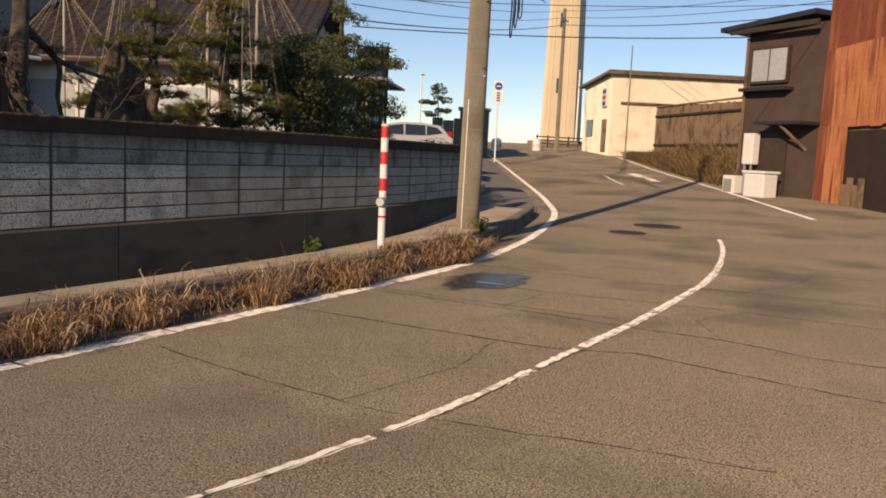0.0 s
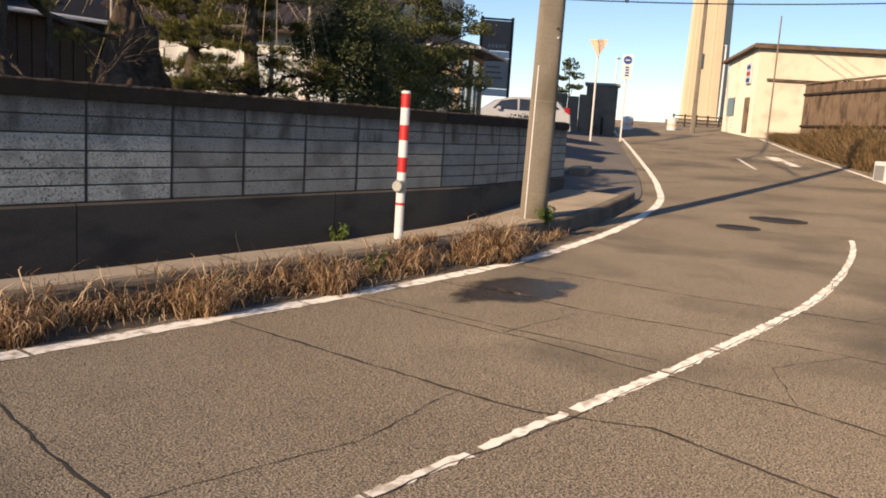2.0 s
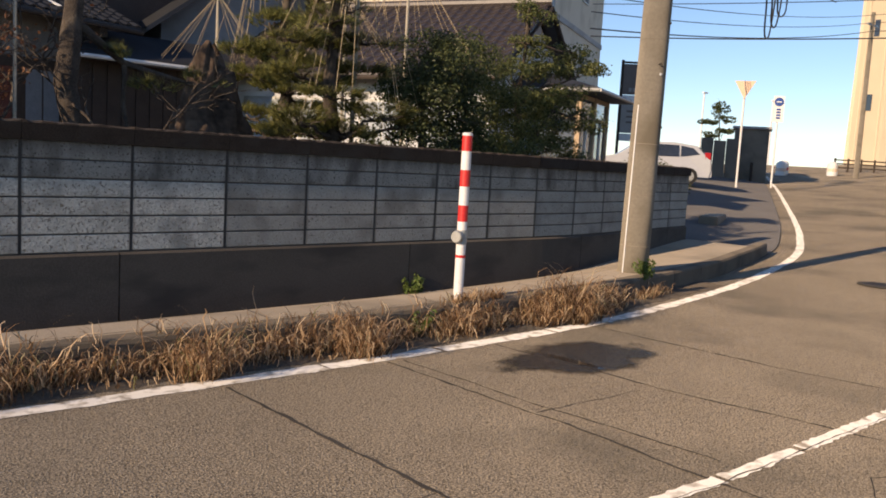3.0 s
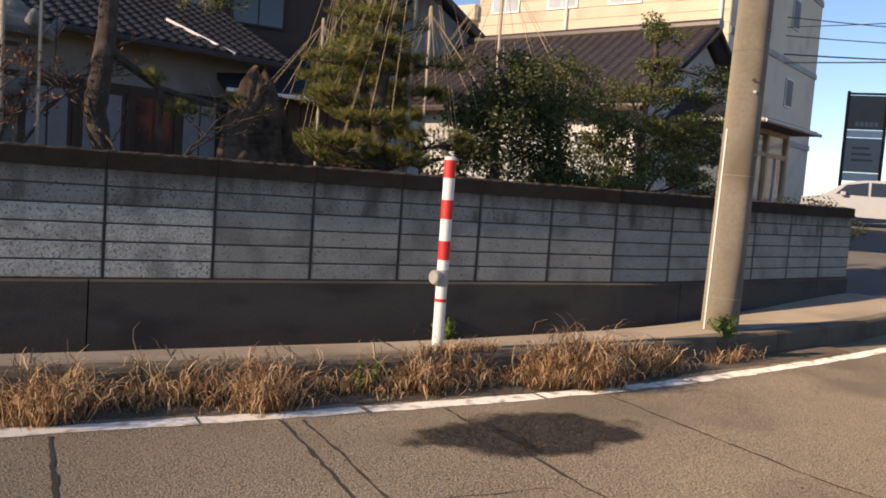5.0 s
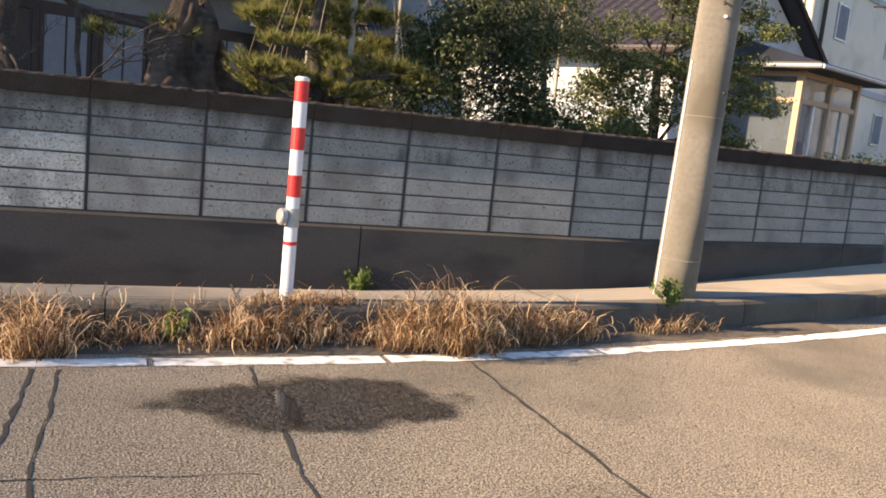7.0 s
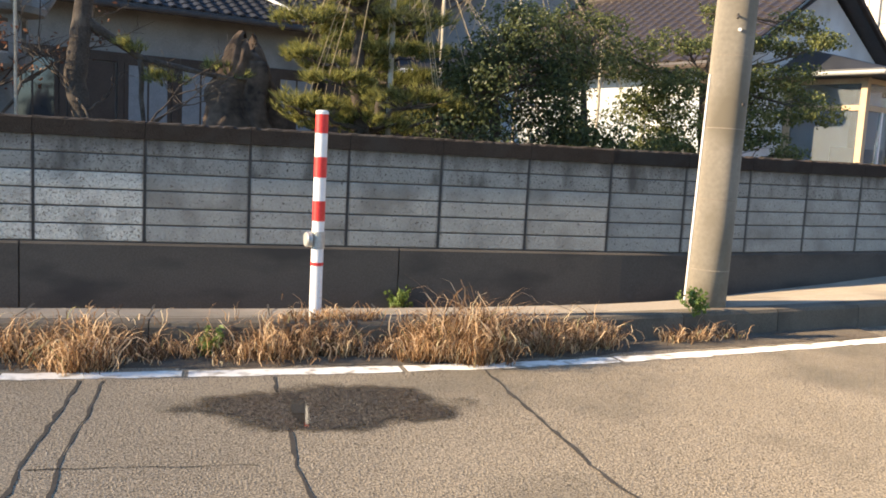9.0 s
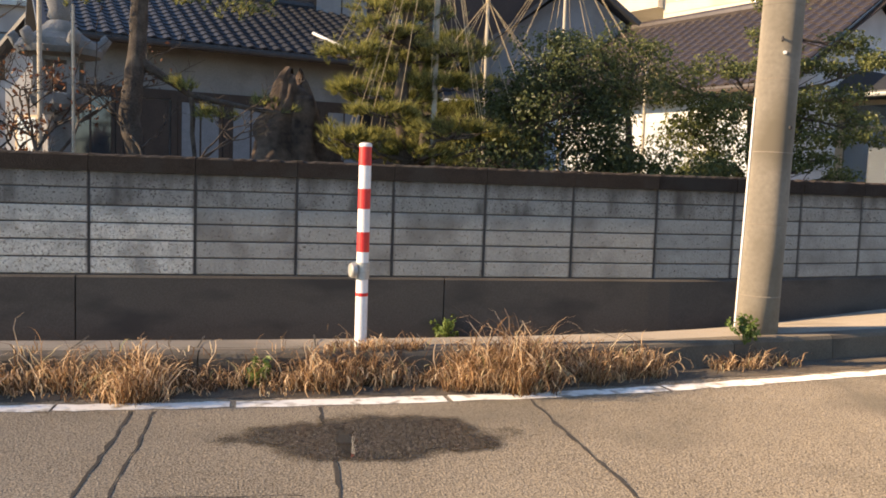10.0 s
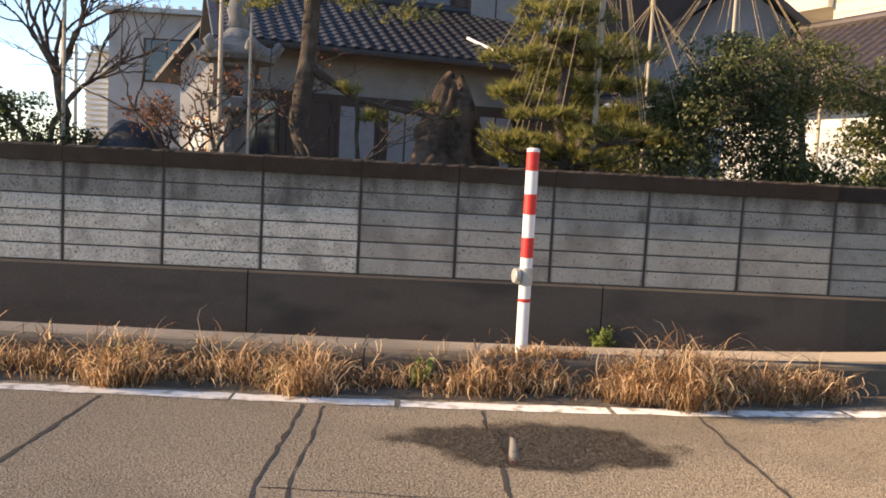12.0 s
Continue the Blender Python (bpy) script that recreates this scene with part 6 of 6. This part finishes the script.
def cable(a, b, drop, r=0.012):
    th = empty("overhead_cable")
    part("strand", tube(sag(a, b, drop), r, 6), M_BLACK, th)
    return tagged(th, "black overhead cable sagging between poles", "cable", "overhead cables")


FAR = (50.8, 12.9)
for z, end, zl, r in ((10.5, (39.1, 2.8), 7.9, 0.022), (11.0, (39.1, 2.8), 8.4, 0.015), (11.45, (38.6, -0.4), 8.9, 0.015)):
    cable((18.3, 9.3, zl - 2.3), (*FAR, z), 0.35, r)
    cable((*FAR, z), (30.0, -9.0, zl - 0.2), 0.4, r)
cable((18.2, 9.2, 5.35), (30, -9.0, 6.7), 0.4, 0.018)
cable((18.2, 9.2, 6.3), (30, -9.0, 7.7), 0.3, 0.012)
cable((5.45, -1.245, 6.6), (30, -9.0, 9.0), 0.6, 0.012)
cable((5.45, -1.245, 6.9), (-30, 1.0, 8.5), 0.6, 0.015)
cable((5.45, -1.245, 6.2), (18.9, 11.2, 8.6), 0.3, 0.010)
loops = empty("cable_loops", Matrix.Translation((5.48, -1.245, 5.0)))
for k, (x1, z0, w) in enumerate(((11.0, 0.9, 1.5), (11.3, 0.75, 1.25), (11.6, 1.0, 1.05))):
    pts = [(0.0, 0.0, 1.2), (x1 * 0.55, 2.2, 1.0 + 0.1 * k), (x1 * 0.8, 3.2, 0.9), (x1 * 0.88, 3.5, 0.35), (x1 * 0.93, 3.75, -0.30 + 0.25 * k), (x1 * 0.97, 3.9, -0.42 + 0.3 * k), (x1 * 1.02, 4.1, -0.2 + 0.25 * k), (x1 * 1.05, 4.2, 0.5), (x1 * 1.12, 4.5, 1.3), (x1 * 1.4, 5.5, 1.9), (x1 * 2.2, 8.2, 3.2)]
    sm = []
    for i in range(len(pts) - 1):
        p0, p1, p2, p3 = (Vector(pts[max(0, min(len(pts) - 1, i + q))]) for q in (-1, 0, 1, 2))
        for u in (0, 0.25, 0.5, 0.75):
            sm.append(0.5 * (2 * p1 + (p2 - p0) * u + (2 * p0 - 5 * p1 + 4 * p2 - p3) * u * u + (3 * p1 - p0 - 3 * p2 + p3) * u**3))
    part("loop", tube(sm, 0.02, 6), M_BLACK, loops)
tagged(loops, "hanging loops of black service cable on the pole", "cable loops")


# ---------- verge grass and weeds ----------
def verge():
    """Dry tufts between road and kerb: stems rise, then curl over at the tips."""
    rng = random.Random(5)
    v, f = [], []
    up = Vector((0, 0, 1))

    def tuft(cx, cy, z, n, h, spread, curl=2.3):
        lean = Vector((rng.gauss(0.05, 0.22), rng.gauss(-0.12, 0.22), 0))
        for _ in range(n):
            a = rng.uniform(0, 6.283)
            r = abs(rng.gauss(0, spread))
            q = Vector((cx + r * math.cos(a), cy + 0.8 * r * math.sin(a), z))
            ln = h * rng.uniform(0.55, 1.3)
            b = a + rng.uniform(-0.9, 0.9)
            out = (Vector((math.cos(b), math.sin(b), 0)) + lean * 1.5).normalized()
            flat = rng.uniform(0, 3.14)
            w = rng.uniform(0.0018, 0.0042)
            tilt = rng.uniform(0.0, 0.7)
            total = curl * rng.uniform(0.3, 1.25)
            begin = rng.uniform(0.25, 0.6)
            i = len(v)
            side = (Vector((-out.y, out.x, 0)) * math.cos(flat) + out * math.sin(flat) * 0.8).normalized()
            for k in range(8):
                u = k / 7
                ww = w * (1.0 if u < 0.6 else 1.35 - 0.6 * u)
                v.extend([q - side * ww, q + side * ww])
                th = tilt + total * max(0.0, (u - begin) / (1 - begin)) ** 1.2
                q = q + (out * math.sin(th) + up * math.cos(th) + side * rng.uniform(-0.55, 0.55)) * ln / 8
            v.append(q)
            f.extend([(i + 2 * k, i + 2 * k + 1, i + 2 * k + 3, i + 2 * k + 2) for k in range(7)] + [(i + 14, i + 15, i + 16)])

    def hump(x):
        """How tall the band stands at x."""
        k = 0.24 + 0.05 * math.sin(2.3 * x + 1.0) * math.sin(5.1 * x) + 0.03 * math.sin(11.0 * x)
        k *= 1.0 - 0.62 * math.exp(-((x - 2.42) / 0.12) ** 2) - 0.35 * math.exp(-((x - 1.1) / 0.14) ** 2)
        return k * (1.12 if x < -2.2 else 1.0)

    x = -7.8
    while x < 4.25:
        h = hump(x)
        thin = 1.0 if x < 3.6 else 0.75
        for _ in range(2):
            tuft(x + rng.uniform(-0.02, 0.02), curve_at(LINE, x) + rng.uniform(0.27, 0.42), 0.0, int(rng.randint(7, 12) * thin), h * rng.uniform(0.8, 1.35), 0.03, 2.9)
        if rng.random() < 0.3:
            tuft(x, curve_at(LINE, x) + rng.uniform(0.42, 0.56), KERB_TOP - 0.01, rng.randint(3, 6), rng.uniform(0.07, 0.15), 0.03, 2.0)
        x += rng.uniform(0.028, 0.055)
    # larger clumps that spill towards the line: place, tufts, height, offset, spread
    for cx, n, h, dy, sp in ((-0.5, 20, 0.36, 0.12, 0.07), (-0.48, 12, 0.36, 0.28, 0.09), (0.66, 20, 0.33, 0.10, 0.055), (0.68, 12, 0.34, 0.28, 0.07), (-1.75, 16, 0.33, 0.2, 0.10), (-2.6, 24, 0.36, 0.13, 0.10), (2.72, 22, 0.32, 0.2, 0.10), (3.03, 34, 0.50, 0.22, 0.09), (3.06, 30, 0.40, 0.08, 0.08), (3.2, 22, 0.37, 0.25, 0.10), (3.65, 18, 0.34, 0.3, 0.10), (3.95, 12, 0.30, 0.33, 0.08), (2.1, 14, 0.30, 0.42, 0.10), (1.75, 16, 0.33, 0.3, 0.10), (-4.2, 26, 0.36, 0.18, 0.14), (4.75, 5, 0.22, 0.36, 0.05), (5.05, 6, 0.2, 0.36, 0.07), (5.3, 5, 0.17, 0.37, 0.06), (-3.3, 20, 0.36, 0.2, 0.12), (-5.4, 24, 0.38, 0.2, 0.15), (-6.5, 26, 0.38, 0.2, 0.18)):
        for _ in range(n):
            tuft(cx + rng.gauss(0, sp), curve_at(LINE, cx) + dy + rng.gauss(0, sp * 0.5), 0.0, rng.randint(12, 19), h * rng.uniform(0.6, 1.15), 0.04, 3.1)
    # tuft by the marker post
    for cx, n in ((2.05, 7), (2.2, 7), (2.33, 9), (1.9, 5)):
        for _ in range(n):
            tuft(cx + rng.gauss(0, 0.05), -1.82 + rng.gauss(0, 0.03), KERB_TOP - 0.01, 10, 0.11 * rng.uniform(0.7, 1.2), 0.03, 2.2)
    # single long stems with bent tips
    for _ in range(150):
        cx = rng.uniform(-7.5, 4.2)
        tuft(cx, curve_at(LINE, cx) + rng.uniform(0.3, 0.45), 0.0, 1, 0.46, 0.03, 2.6)
    for _ in range(26):
        tuft(rng.gauss(3.03, 0.15), curve_at(LINE, 2.95) + 0.25, 0.0, 2, 0.5, 0.04, 2.4)
    for _ in range(420):
        cx = rng.uniform(-7.5, 4.0)
        tuft(cx, curve_at(LINE, cx) + rng.uniform(0.14, 0.34), 0.002, 3, 0.10, 0.03, 3.0)
    tagged(raw("verge_grass", v, f, M_DRY), "dry golden-brown tangled grass growing along the kerb", "grass", kind="stuff")


verge()


def weed(x, y, z, h, n, seed):
    rng = random.Random(seed)
    th = empty("weed", Matrix.Translation((x, y, z)))
    v, f = [], []
    bm = bmesh.new()
    for _ in range(n):
        d = Vector((rng.gauss(0, 0.5), rng.gauss(0, 0.5), 1)).normalized()
        tip = d * h * rng.uniform(0.5, 1.1)
        limb(bm, (0, 0, -0.02), tip, 0.004, 0.002, rng, 0.01, 3, 4)
        leaf_cloud(rng, [(*(tip * u), 0.03, 0.03, 0.03) for u in (0.5, 0.75, 1.0)], 24, 0.024, v, f, 0.3, split=False)
    part("stem", bm, M_WEED, th)
    raw("leaves", v, f, M_WEED, th)
    return tagged(th, "small green leafy weed growing from the concrete", "weed", "weeds")


weed(5.02, -1.62, walk_z(5.02, -1.62) - 0.01, 0.2, 12, 1)
weed(3.0, -0.1, -0.1, 0.24, 12, 2)
weed(1.35, -1.95, 0.0, 0.22, 8, 3)

# ---------- roof tiles ----------
for parent, a, al, up, length, depth, material, pick in TILE_JOBS:
    me = tile_mesh(material)
    nrm = al.cross(up).normalized()
    if nrm.z < 0:
        nrm = -nrm
    nx, ny = int(length / 0.27), int(depth / 0.26)
    src_v = [v.co.copy() for v in me.vertices]
    src_f = [tuple(p.vertices) for p in me.polygons]
    front = (a + al * length / 2).y < parent.matrix_world.translation.y + 2.5
    vv, ff = [], []
    count = 0
    pinv = Matrix.Translation(-parent.matrix_world.translation)
    for j in range(ny):
        for i in range(nx):
            m = Matrix(((al.x, up.x, nrm.x, 0), (al.y, up.y, nrm.y, 0), (al.z, up.z, nrm.z, 0), (0, 0, 0, 1)))
            m = pinv @ Matrix.Translation(a + al * i * 0.27 + up * j * 0.26) @ m
            if front and count < pick:
                ob = new("roof_tile", me)
                ob.parent = parent
                ob.matrix_basis = m
                count += 1
            else:
                b = len(vv)
                vv += [m @ c for c in src_v]
                ff += [tuple(b + q for q in p) for p in src_f]
    if vv:
        tagged(raw("roof_tiles", vv, ff, material, parent), kind="stuff")


# ---------- joints of the pavement slabs ----------
def kerb_joint(x):
    a = offset_point(LINE, x, KERB_OFF + 0.2)
    b = offset_point(LINE, x + 0.02, KERB_OFF + 0.62)
    return ribbon("slab_joint", [a, b], 0.016, walk_ob, M_CRACK, int(x * 31), lift=0.006, wob=0.002, z_of=lambda q: walk_z(q, -1.75) + 0.001)


for i in range(16):
    kerb_joint(-7.6 + i * 0.78)
for i in range(12):
    x = -7.6 + i * 1.0
    ribbon("slab_joint", [offset_point(LINE, x, KERB_OFF + 0.185), offset_point(LINE, x + 1.0, KERB_OFF + 0.185)], 0.012, walk_ob, M_CRACK, i + 90, lift=0.006, wob=0.003, z_of=lambda q: KERB_TOP)
# ---------- wall pieces, last ----------
for k in range(K0, K1):
    px, py, _ = wall_xy(k * COL)
    qx, qy, _ = wall_xy((k + 1) * COL)
    turn = math.atan2(qy - py, qx - px)
    for c in range(3):
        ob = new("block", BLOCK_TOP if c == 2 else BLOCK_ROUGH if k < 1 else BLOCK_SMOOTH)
        ob.parent = wall
        ob.matrix_world = Matrix.Translation((px, py, Z0 + c * 2 * ROW)) @ Matrix.Rotation(turn, 4, "Z")
    ob = new("coping_stone", COPES[k % 3])
    ob.parent = wall
    ob.matrix_world = Matrix.Translation((px, py, Z0 + 6 * ROW - 0.006)) @ Matrix.Rotation(turn, 4, "Z")
